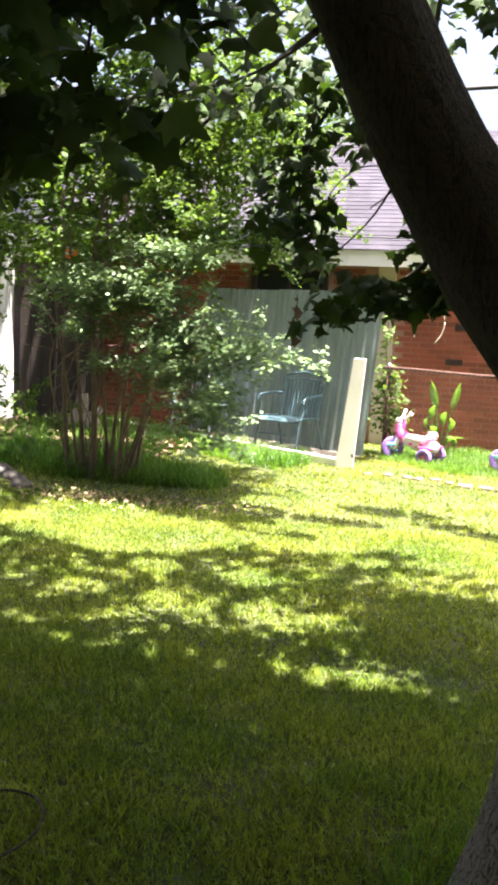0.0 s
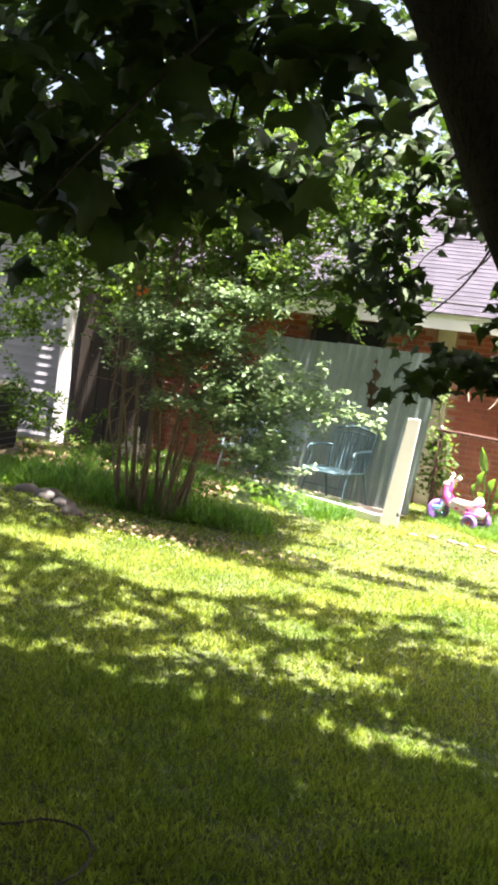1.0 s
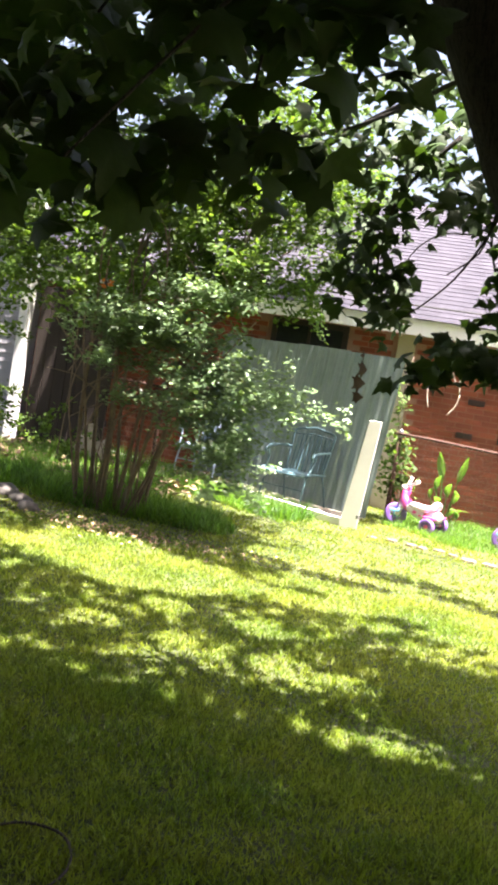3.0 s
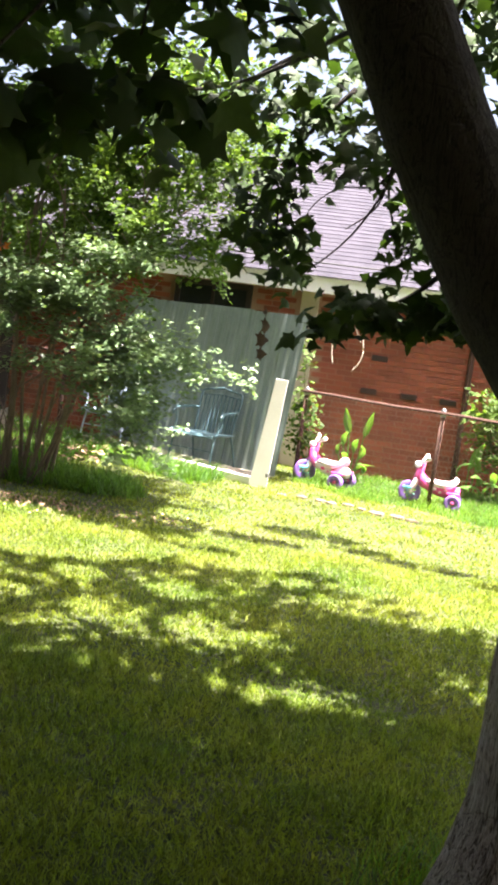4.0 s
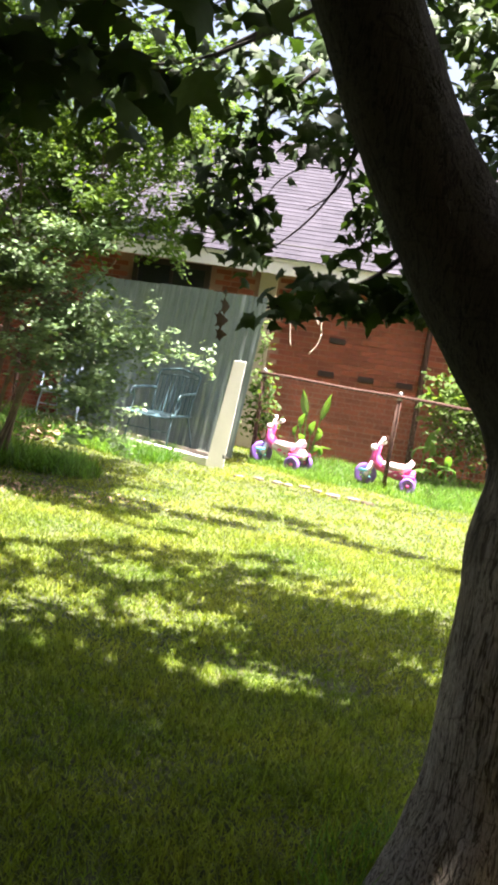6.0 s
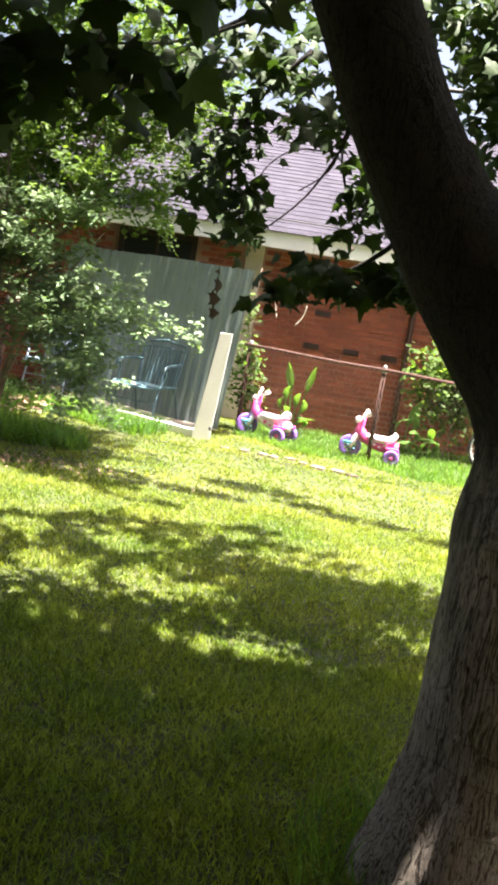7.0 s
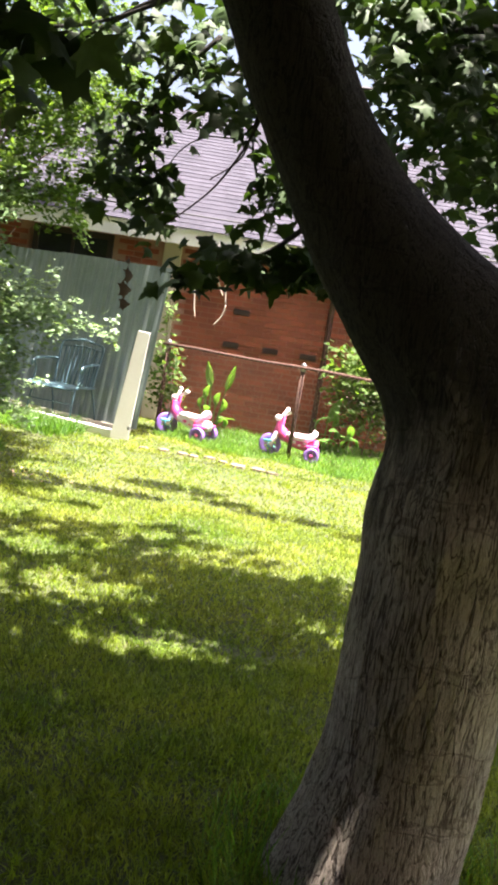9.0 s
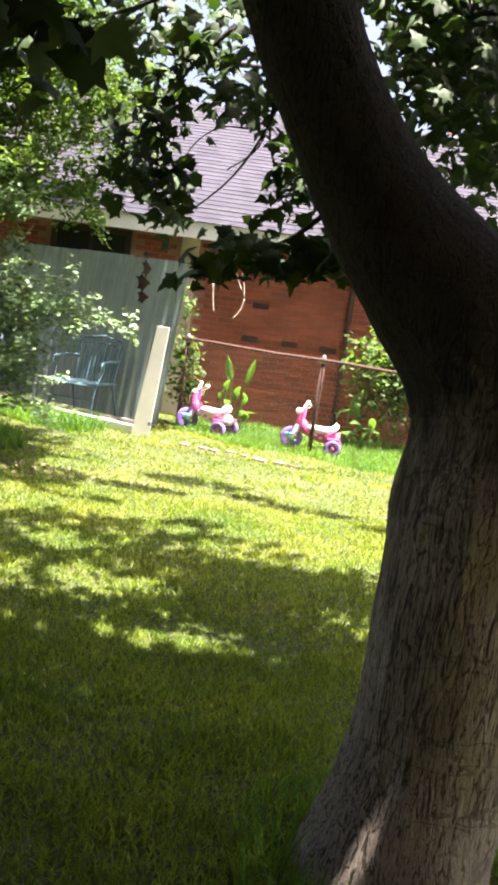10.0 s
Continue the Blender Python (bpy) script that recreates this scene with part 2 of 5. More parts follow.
def wheel_mesh(r, w, hole=0.0):
    """A wheel that turns about y, with rounded shoulders."""
    bm = bmesh.new()
    prof = [(hole, -w * 0.4), (r * 0.86, -w * 0.5), (r * 0.97, -w * 0.42), (r, -w * 0.2), (r, w * 0.2), (r * 0.97, w * 0.42), (r * 0.86, w * 0.5), (hole, w * 0.4)]
    n = 24
    rings = [[bm.verts.new((p[0] * math.cos(2 * math.pi * k / n), p[1], p[0] * math.sin(2 * math.pi * k / n))) for k in range(n)] for p in prof]
    for a, b in zip(rings, rings[1:]):
        for k in range(n):
            bm.faces.new((a[k], a[(k + 1) % n], b[(k + 1) % n], b[k]))
    bmesh.ops.remove_doubles(bm, verts=bm.verts, dist=0.0005)
    return bm


def scattered(name, shape, faces, centres, sizes, normals, spins, material, parent=None, label="", kind="stuff"):
    """Many copies of one small flat shape joined into one mesh. shape: k x 3 in its own plane (y: its length)."""
    shape = np.array(shape, float)
    n, k = len(centres), len(shape)
    z = np.array(normals, float)
    z /= np.linalg.norm(z, axis=1)[:, None]
    ref = np.stack([np.cos(spins), np.sin(spins), np.zeros(n)], 1)
    y = ref - z * (ref * z).sum(1)[:, None]
    y /= np.linalg.norm(y, axis=1)[:, None] + 1e-9
    x = np.cross(y, z)
    s = np.array(sizes)[:, None, None]
    v = np.array(centres)[:, None, :] + s * (shape[None, :, 0:1] * x[:, None] + shape[None, :, 1:2] * y[:, None] + shape[None, :, 2:3] * z[:, None])
    base = np.arange(n) * k
    me = bpy.data.meshes.new(name)
    loops = np.concatenate([np.array(face)[None, :] + base[:, None] for face in faces], 1) if len({len(q) for q in faces}) == 1 else None
    fl = len(faces[0])
    loops = loops.reshape(-1)
    me.vertices.add(n * k)
    me.vertices.foreach_set("co", v.reshape(-1))
    me.loops.add(len(loops))
    me.loops.foreach_set("vertex_index", loops.astype(np.int32))
    me.polygons.add(len(loops) // fl)
    me.polygons.foreach_set("loop_start", np.arange(0, len(loops), fl, dtype=np.int32))
    me.polygons.foreach_set("loop_total", np.full(len(loops) // fl, fl, dtype=np.int32))
    me.update(calc_edges=True)
    me.materials.append(material)
    ob = new(name, me)
    if parent:
        ob.parent = parent
    return tagged(ob, label, kind=kind)


def maple_shape():
    """A lobed maple leaf, folded a little along its middle."""
    lobes = [(0, 0), (0.16, 0.02), (0.34, -0.06), (0.30, 0.14), (0.52, 0.34), (0.30, 0.40), (0.27, 0.55), (0.14, 0.62), (0.10, 0.82), (0, 1.0)]
    right = [(x, y, -0.32 * x + 0.12 * math.sin(3 * y) - 0.15 * y * y) for x, y in lobes]
    left = [(-x, y, z) for x, y, z in right[1:-1]][::-1]
    pts = right + left + [(0, 0.33, 0.06)]
    n = len(pts) - 1
    return pts, [(i, (i + 1) % n, n) for i in range(n)]


MAPLE_PTS, MAPLE_FACES = maple_shape()
OVAL_PTS = [(0, 0, 0), (0.26, 0.35, -0.06), (0.22, 0.7, -0.1), (0, 1, -0.12), (-0.22, 0.7, -0.1), (-0.26, 0.35, -0.06)]
OVAL_FACES = [(0, 1, 5), (1, 2, 4), (1, 4, 5), (2, 3, 4)]
BROAD_PTS = [(0, -0.4, 0), (0.42, -0.12, -0.08), (0.30, 0.25, -0.06), (0, 0.6, -0.12), (-0.30, 0.25, -0.06), (-0.42, -0.12, -0.08)]
BROAD_FACES = [(0, 1, 5), (1, 2, 5), (2, 4, 5), (2, 3, 4)]


# ---- ground ----
def ground_height(x, y):
    return 0.02 * noise.noise(Vector((x * 0.8, y * 0.8, 0)))


def make_ground():
    bm = bmesh.new()
    xs = [-400, -120, -40, -20, -12] + [-9 + 0.3 * i for i in range(47)] + [8, 14, 40, 120, 400]
    ys = [-400, -100, -30, -10, -4] + [-1 + 0.3 * i for i in range(48)] + [16, 22, 40, 120, 400]
    grid = [[bm.verts.new((x, y, ground_height(x, y) if abs(x) < 10 and -2 < y < 15 else 0)) for x in xs] for y in ys]
    for a, b in zip(grid, grid[1:]):
        for i in range(len(xs) - 1):
            bm.faces.new((a[i], a[i + 1], b[i + 1], b[i]))
    ob = link("ground", bm, SOIL, smooth=True)
    tagged(ob, "mown lawn soil with thin dry thatch", "ground", kind="structure")


make_ground()

SLAB_DIR = Vector((-0.886, 0.463, 0)).normalized()
SLAB_A = Vector((-1.36, 9.98, 0))
SLAB_TURN = math.degrees(math.atan2(-SLAB_DIR.y, -SLAB_DIR.x))


def bay(u, v, z=0.0):
    """A place in the shelter's bay: u along the sill from the post, v behind it."""
    back = Vector((0.463, 0.886, 0))
    p = SLAB_A + SLAB_DIR * u + back * v
    return Vector((p.x, p.y, z))


def in_bay(x, y):
    d = Vector((x, y, 0)) - SLAB_A
    return 0.0 < d.dot(SLAB_DIR) < 4.2 and -0.02 < d.dot(Vector((0.463, 0.886, 0))) < 0.75 and (d.dot(SLAB_DIR) > 0.3 or d.dot(Vector((0.463, 0.886, 0))) < 0.05)


def make_grass():
    """Blades of the lawn, thicker and finer where it is near."""
    blade = [(-0.5, 0, 0), (0.5, 0, 0), (0.36, 0.5, 0.14), (-0.36, 0.5, 0.14), (0, 0.86, 0.5)]
    faces = [(0, 1, 2), (0, 2, 3), (3, 2, 4)]

    def lay(name, label, material, zone, count, tall, wide, lean, keep=None, clump=0.35):
        x0, x1, y0, y1 = zone
        pts, sizes, normals, spins = [], [], [], []
        k = 0
        while k < count:
            x, y = rng.uniform(x0, x1), rng.uniform(y0, y1)
            k += 1
            if in_bay(x, y) or (keep and not keep(x, y)):
                continue
            d = noise.noise(Vector((x * 3.1, y * 3.1, 3)))
            if rng.random() < clump * (0.4 - d):
                continue
            pts.append((x, y, ground_height(x, y) - 0.004))
            sizes.append(tall * rng.uniform(0.55, 1.35) * (1 + 0.45 * d))
            a = rng.uniform(0, 6.283)
            t = rng.normal(0, lean)
            normals.append((math.cos(a), math.sin(a), 0.0))
            spins.append(t)
        pts, sizes, normals, spins = map(np.array, (pts, sizes, normals, spins))
        z = normals
        n = len(pts)
        tilt_dir = rng.uniform(0, 6.283, n)
        up = np.stack([np.cos(tilt_dir) * np.abs(spins), np.sin(tilt_dir) * np.abs(spins), np.ones(n)], 1)
        up /= np.linalg.norm(up, axis=1)[:, None]
        x = np.cross(up, z)
        x /= np.linalg.norm(x, axis=1)[:, None]
        z = np.cross(x, up)
        s = np.array(blade)
        v = pts[:, None] + (s[None, :, 0:1] * wide) * x[:, None] + sizes[:, None, None] * (s[None, :, 1:2] * up[:, None] + s[None, :, 2:3] * z[:, None])
        me = bpy.data.meshes.new(name)
        loops = np.concatenate([np.array(q)[None] + (np.arange(n) * 5)[:, None] for q in faces], 1).reshape(-1)
        me.vertices.add(n * 5)
        me.vertices.foreach_set("co", v.reshape(-1))
        me.loops.add(len(loops))
        me.loops.foreach_set("vertex_index", loops.astype(np.int32))
        me.polygons.add(len(loops) // 3)
        me.polygons.foreach_set("loop_start", np.arange(0, len(loops), 3, dtype=np.int32))
        me.polygons.foreach_set("loop_total", np.full(len(loops) // 3, 3, dtype=np.int32))
        me.update(calc_edges=True)
        me.materials.append(material)
        tagged(new(name, me), label, "grass", kind="stuff")

    def patchy(x, y):
        return noise.noise(Vector((x * 0.9, y * 0.9, 8))) + 0.5 * noise.noise(Vector((x * 2.7, y * 2.7, 5))) > 0.06

    near = (-2.7, 1.9, 1.6, 4.3)
    lay("lawn_grass", "green mown lawn grass blades", GRASS, near, 170000, 0.043, 0.0055, 0.8, None, 0.3)
    lay("lawn_grass", "green mown lawn grass blades", GRASS, (-5.2, 2.6, 4.3, 7.2), 140000, 0.038, 0.0078, 1.0, None, 0.2)
    lay("lawn_grass", "sunlit yellow-green lawn grass blades", GRASS, (-6.5, 3.4, 7.2, 12), 110000, 0.034, 0.011, 1.2)
    lay("lawn_grass", "shaded lawn grass out to the walls", GRASS, (-9.5, 8.0, -3.0, 12), 115000, 0.05, 0.026, 1.1, lambda x, y: not (near[0] < x < near[1] and near[2] < y < near[3]) and not (-5.2 < x < 2.6 and 4.3 < y < 7.2) and not (-6.5 < x < 3.4 and y > 7.2))
    lay("dry_grass", "straw-coloured dry grass among the lawn", STRAW, (-2.9, 2.1, 1.6, 8.5), 18000, 0.04, 0.0045, 0.8, patchy)
    tall = lambda x, y: (in_strip(x, y))
    lay("tall_grass", "long bright green grass along the shelter", LUSH, (-5.5, -0.9, 8.0, 12), 42000, 0.19, 0.010, 0.7, tall)
    lay("tall_grass", "long grass along the wire fence", LUSH, (-1.1, 3.0, 9.7, 12), 30000, 0.09, 0.008, 0.8, lambda x, y: y > 10.35 - 0.36 * x - 0.2 + 0.15 * math.sin(5 * x))
    lay("tall_grass", "uncut grass tuft round the maple trunk", LUSH, (0.05, 1.2, 2.2, 3.3), 2200, 0.13, 0.005, 0.5, lambda x, y: 0.29 < math.hypot(x - 0.54, y - 2.74) < 0.42 + 0.08 * math.sin(9 * x))


def in_strip(x, y):
    d = Vector((x, y, 0)) - SLAB_A
    v = d.dot(Vector((0.463, 0.886, 0)))
    u = d.dot(SLAB_DIR)
    near_bush = math.hypot((x + 3.1) / 1.0, (y - 8.2) / 0.75) < 1
    return (-0.75 < v and u > 0.30 and v < -0.16) or near_bush or (x < -3.4 and y > 8.3 + 0.2 * math.sin(3 * x))


make_grass()


# ---- the house behind ----
HOUSE_Y, BRICK_X0, BRICK_X1 = 12.05, -7.2, 6.0
EAVE_Z = 2.36


def make_house():
    house = thing("house", "low red brick house with a grey shingle roof", "house")
    wall = part("wall", boxed(BRICK_X0, BRICK_X1, HOUSE_Y + 0.011, HOUSE_Y + 0.25, 0, EAVE_Z - 0.05), MORTAR, house, "mortar-jointed brick wall")
    part("wall", boxed(BRICK_X0, BRICK_X0 + 0.2, HOUSE_Y + 0.25, HOUSE_Y + 6, 0, EAVE_Z), BRICKJ, house)
    part("wall", boxed(BRICK_X1 - 0.2, BRICK_X1, HOUSE_Y + 0.25, HOUSE_Y + 6, 0, EAVE_Z), BRICKJ, house)
    part("wall", boxed(BRICK_X0, BRICK_X1, HOUSE_Y + 6, HOUSE_Y + 6.2, 0, EAVE_Z), BRICKJ, house)
    # eave: fascia in lengths, gutter lip and soffit
    for i in range(12):
        x0 = BRICK_X0 - 0.4 + i * 1.17
        part("fascia", boxed(x0, x0 + 1.166, HOUSE_Y - 0.33, HOUSE_Y - 0.30, EAVE_Z - 0.17, EAVE_Z + 0.02, bevel=0.004), WHITE, house, "white painted fascia board" if i == 0 else "")
    part("drip_edge", boxed(BRICK_X0 - 0.4, BRICK_X1 + 0.4, HOUSE_Y - 0.36, HOUSE_Y - 0.332, EAVE_Z - 0.01, EAVE_Z + 0.03, bevel=0.004), WHITE, house)
    part("soffit", boxed(BRICK_X0 - 0.4, BRICK_X1 + 0.4, HOUSE_Y - 0.30, HOUSE_Y + 0.05, EAVE_Z - 0.13, EAVE_Z - 0.11), BEIGE, house, "beige soffit boards")
    # roof: rows of shingle tabs on a hipped plane
    pitch = math.radians(27)
    depth = 4.3
    bm = bmesh.new()
    y0, z0 = HOUSE_Y - 0.37, EAVE_Z + 0.03
    L, R = BRICK_X0 - 0.4, BRICK_X1 + 0.4
    ridge_z, ridge_y = z0 + depth * math.tan(pitch), y0 + depth
    v = [bm.verts.new(p) for p in ((L, y0, z0), (R, y0, z0), (R - depth, ridge_y, ridge_z), (L + depth, ridge_y, ridge_z), (R, y0 + 2 * depth, z0), (L, y0 + 2 * depth, z0))]
    for q in ((0, 1, 2, 3), (1, 4, 2), (4, 5, 3, 2), (5, 0, 3)):
        bm.faces.new([v[i] for i in q])
    bmesh.ops.translate(bm, vec=(0, 0, -0.02), verts=bm.verts)
    roof = part("roof", bm, SHINGLE, house, "weathered grey shingle roof")
    verts, faces = [], []
    step, tabs = 0.145, 0.30
    slope = depth / math.cos(pitch)
    rows = int(slope / step)
    for r in range(rows):
        a, b = r * step, (r + 1) * step + 0.012
        inset = a * math.cos(pitch)
        x = L + inset + 0.05 - (r % 2) * 0.15
        while x < R - inset - 0.05:
            w = tabs * 1.0
            lift0, lift1 = 0.006 + 0.002 * rng.random(), 0.0
            k = len(verts)
            for px, s, lift in ((x + 0.003, a, lift0), (x + w - 0.003, a, lift0), (x + w - 0.003, b, lift1), (x + 0.003, b, lift1)):
                verts.append((px, y0 + s * math.cos(pitch) - lift * math.sin(pitch), z0 + s * math.sin(pitch) + lift * math.cos(pitch) - 0.006))
            verts.append((x + 0.003, y0 + a * math.cos(pitch), z0 + a * math.sin(pitch) - 0.006))
            verts.append((x + w - 0.003, y0 + a * math.cos(pitch), z0 + a * math.sin(pitch) - 0.006))
            faces += [(k, k + 1, k + 2, k + 3), (k + 4, k + 5, k + 1, k)]
            x += w
    me = bpy.data.meshes.new("shingles")
    me.from_pydata(verts, [], faces)
    me.materials.append(SHINGLE)
    ob = new("shingles", me)
    ob.parent = roof
    tagged(ob, kind="stuff")
    # window in the shade of the eave, with a pale frame
    win = part("window", boxed(-2.98, -2.12, HOUSE_Y - 0.012, HOUSE_Y + 0.02, 1.0, 2.12), GLASS, house, "dark window under the eave")
    for x0, x1, z0_, z1_ in ((-3.05, -2.98, 0.94, 2.19), (-2.12, -2.05, 0.94, 2.19), (-2.98, -2.12, 2.12, 2.19), (-2.98, -2.12, 0.94, 1.0), (-2.57, -2.53, 1.0, 2.12)):
        part("window_frame", boxed(x0, x1, HOUSE_Y - 0.03, HOUSE_Y + 0.03, z0_, z1_, bevel=0.004), DARKWOOD, win)
    # beige corner trim where the shelter meets the wall, and small vents
    part("trim", boxed(-1.42, -1.2, HOUSE_Y - 0.03, HOUSE_Y + 0.03, 0.0, EAVE_Z - 0.14, bevel=0.006), BEIGE, house, "beige painted trim board")
    for x, z in ((-0.43, 1.08), (0.07, 1.08), (-0.35, 1.5), (0.55, 1.08)):
        vent = part("vent", boxed(x - 0.1, x + 0.1, HOUSE_Y - 0.012, HOUSE_Y + 0.02, z - 0.035, z + 0.035), BLACK, house, "dark wall vent")
        for k in range(3):
            part("vent_slat", boxed(x - 0.1, x + 0.1, HOUSE_Y - 0.018, HOUSE_Y - 0.013, z - 0.026 + 0.021 * k, z - 0.018 + 0.021 * k), RUST, vent)
    bm = bmesh.new()
    tube(bm, smooth_line([(0.75, HOUSE_Y - 0.05, 0.05), (0.75, HOUSE_Y - 0.05, 2.0), (0.75, HOUSE_Y - 0.3, 2.2)], 4), 0.035, 8)
    part("downspout", bm, RUST, house, "rusty brown downspout", True)
    return house, wall


HOUSE, HOUSE_WALL = make_house()


# ---- the corrugated shelter with its white post ----
def make_shelter():
    sh = thing("metal_shelter", "grey corrugated metal lean-to with a white post", "shelter")
    length, height, v = 3.9, 1.86, 0.72

    def sheet(p0, p1, h, lean):
        n = int((p1 - p0).length / 0.0165)
        d = (p1 - p0).normalized()
        out = Vector((d.y, -d.x, 0))
        front, back = [], []
        bm = bmesh.new()
        for i in range(n + 1):
            ph = i % 8
            prof = (0.0, 0.0, 0.012, 0.016, 0.016, 0.012, 0.0, 0.0)[ph]
            p = p0.lerp(p1, i / n) + out * prof
            for z, row in ((0.02, front), (h, back)):
                row.append(bm.verts.new((p.x + lean.x * z, p.y + lean.y * z, z)))
        for i in range(n):
            bm.faces.new((front[i], front[i + 1], back[i + 1], back[i]))
        return bm

    tilt = Vector((0.08, 0.0))
    k = 5
    for i in range(k):
        a, b = bay(length * i / k + 0.30, v + 0.004 * (i % 2)), bay(length * (i + 1) / k + 0.32, v + 0.004 * (i % 2))
        p = part("metal_sheet", sheet(b, a, height + 0.01 * (i % 2), tilt), GALV, sh, "ribbed galvanised sheet" if i == 0 else "", False)
        sol = p.modifiers.new("thick", "SOLIDIFY")
        sol.thickness = 0.003
    bm = bmesh.new()
    ends = [[Vector((x0, y0, z)), Vector((x0 + w, y0 + 0.02, z))] for x0, y0, z, w in ((-1.455, 9.975, -0.02, 0.185), (-1.30, 9.86, 1.16, 0.125))]
    rows = [[bm.verts.new(p) for p in (a, b, b + Vector((0.0, 0.05, 0)), a + Vector((0.0, 0.05, 0)))] for a, b in ends]
    bm.faces.new(rows[0][::-1])
    bm.faces.new(rows[1])
    for k in range(4):
        bm.faces.new((rows[0][k], rows[0][(k + 1) % 4], rows[1][(k + 1) % 4], rows[1][k]))
    bmesh.ops.bevel(bm, geom=bm.edges[:], offset=0.004, segments=2, affect="EDGES")
    part("post", bm, WHITE, sh, "leaning white painted board post")
    m = Matrix.Translation(SLAB_A) @ Matrix.Rotation(radians(SLAB_TURN), 4, "Z")
    part("sill", boxed(-4.1, -0.09, -0.03, 0.05, -0.05, 0.085, bevel=0.006, m=m), WHITE, sh, "white painted timber sill")
    part("top_rail", boxed(-4.1, -0.34, v + 0.02, v + 0.06, height - 0.12, height - 0.06, bevel=0.004, m=Matrix.Translation(Vector((0.08 * height, 0, 0))) @ m), DARKWOOD, sh)
    part("slab", boxed(-4.1, -0.33, 0.05, v, -0.06, 0.02, bevel=0.004, m=m), CONCRETE, sh, "concrete slab floor")
    bm = boxed(0.10, 0.13, -0.02, 0.0, 0.12, 0.16, bevel=0.003, m=m)
    part("bracket", bm, STEEL, sh)
    return sh


make_shelter()


# ---- wire fence ----
FENCE_A, FENCE_B = Vector((-1.15, 11.02, 0)), Vector((3.35, 9.35, 0))


def fence_run(A, B, posts, top, group):
    fence = thing("wire_fence", "rusty chain-link fence with a pipe top rail", "fence", group=group)
    d = (B - A).normalized()
    length = (B - A).length
    base = 0.04
    bm = bmesh.new()
    pts = [A + d * (length * i / 12) + Vector((0, 0, top + 0.006 * math.sin(i * 1.7))) for i in range(13)]
    tube(bm, pts, 0.017, 8)
    part("top_rail", bm, RUST, fence, "rusty pipe top rail", True)
    for s in posts:
        p = A + d * s
        bm = bmesh.new()
        tube(bm, [(p.x, p.y + 0.03, -0.05), (p.x + 0.012, p.y + 0.03, top - 0.03)], 0.025, 10)
        post = part("fence_post", bm, RUST, fence, smooth=True)
        bm = bmesh.new()
        tube(bm, [(p.x + 0.012, p.y + 0.03, top - 0.035), (p.x + 0.012, p.y + 0.02, top + 0.03), (p.x + 0.012, p.y + 0.01, top + 0.055)], [0.034, 0.03, 0.012], 10)
        part("post_cap", bm, STEEL, post, "dull steel loop cap", True)
    # zigzag wires, with twisted ends above the rail
    verts, faces = [], []
    step, r = 0.058, 0.0014
    rows = int((top + 0.03 - base) / step)
    count = int(length / step)

    def wire(p, q):
        w = (q - p).normalized()
        s1 = w.orthogonal().normalized()
        s2 = w.cross(s1)
        k = len(verts)
        for e in (p, q):
            for a in range(3):
                o = s1 * math.cos(2.094 * a) + s2 * math.sin(2.094 * a)
                verts.append(e + o * r)
        for a in range(3):
            faces.append((k + a, k + (a + 1) % 3, k + 3 + (a + 1) % 3, k + 3 + a))

    back = Vector((-d.y, d.x, 0))
    for i in range(count):
        for j in range(rows):
            a = A + d * (step * (i + (j % 2))) + Vector((0, 0, base + j * step)) - back * (0.028 + 0.003 * (j % 2))
            b = A + d * (step * (i + ((j + 1) % 2))) + Vector((0, 0, base + (j + 1) * step)) - back * (0.028 + 0.003 * ((j + 1) % 2))
            wire(a, b)
        t = A + d * (step * (i + 0.5)) + Vector((0, 0, base + rows * step - 0.02)) - back * 0.028
        wire(t, t + Vector((d.x * 0.012, d.y * 0.012, 0.055)))
    me = bpy.data.meshes.new("wire_mesh")
    me.from_pydata(verts, [], faces)
    me.materials.append(WIRE)
    ob = new("wire_mesh", me)
    ob.parent = fence
    tagged(ob, "rusty chain-link mesh", kind="stuff")


fence_run(FENCE_A, FENCE_B, (0.06, 1.70, 4.5), 1.02, "wire fences")
fence_run(Vector((-6.2, 11.7, 0)), Vector((-2.6, 11.75, 0)), (0.3, 1.9, 3.4), 1.05, "wire fences")


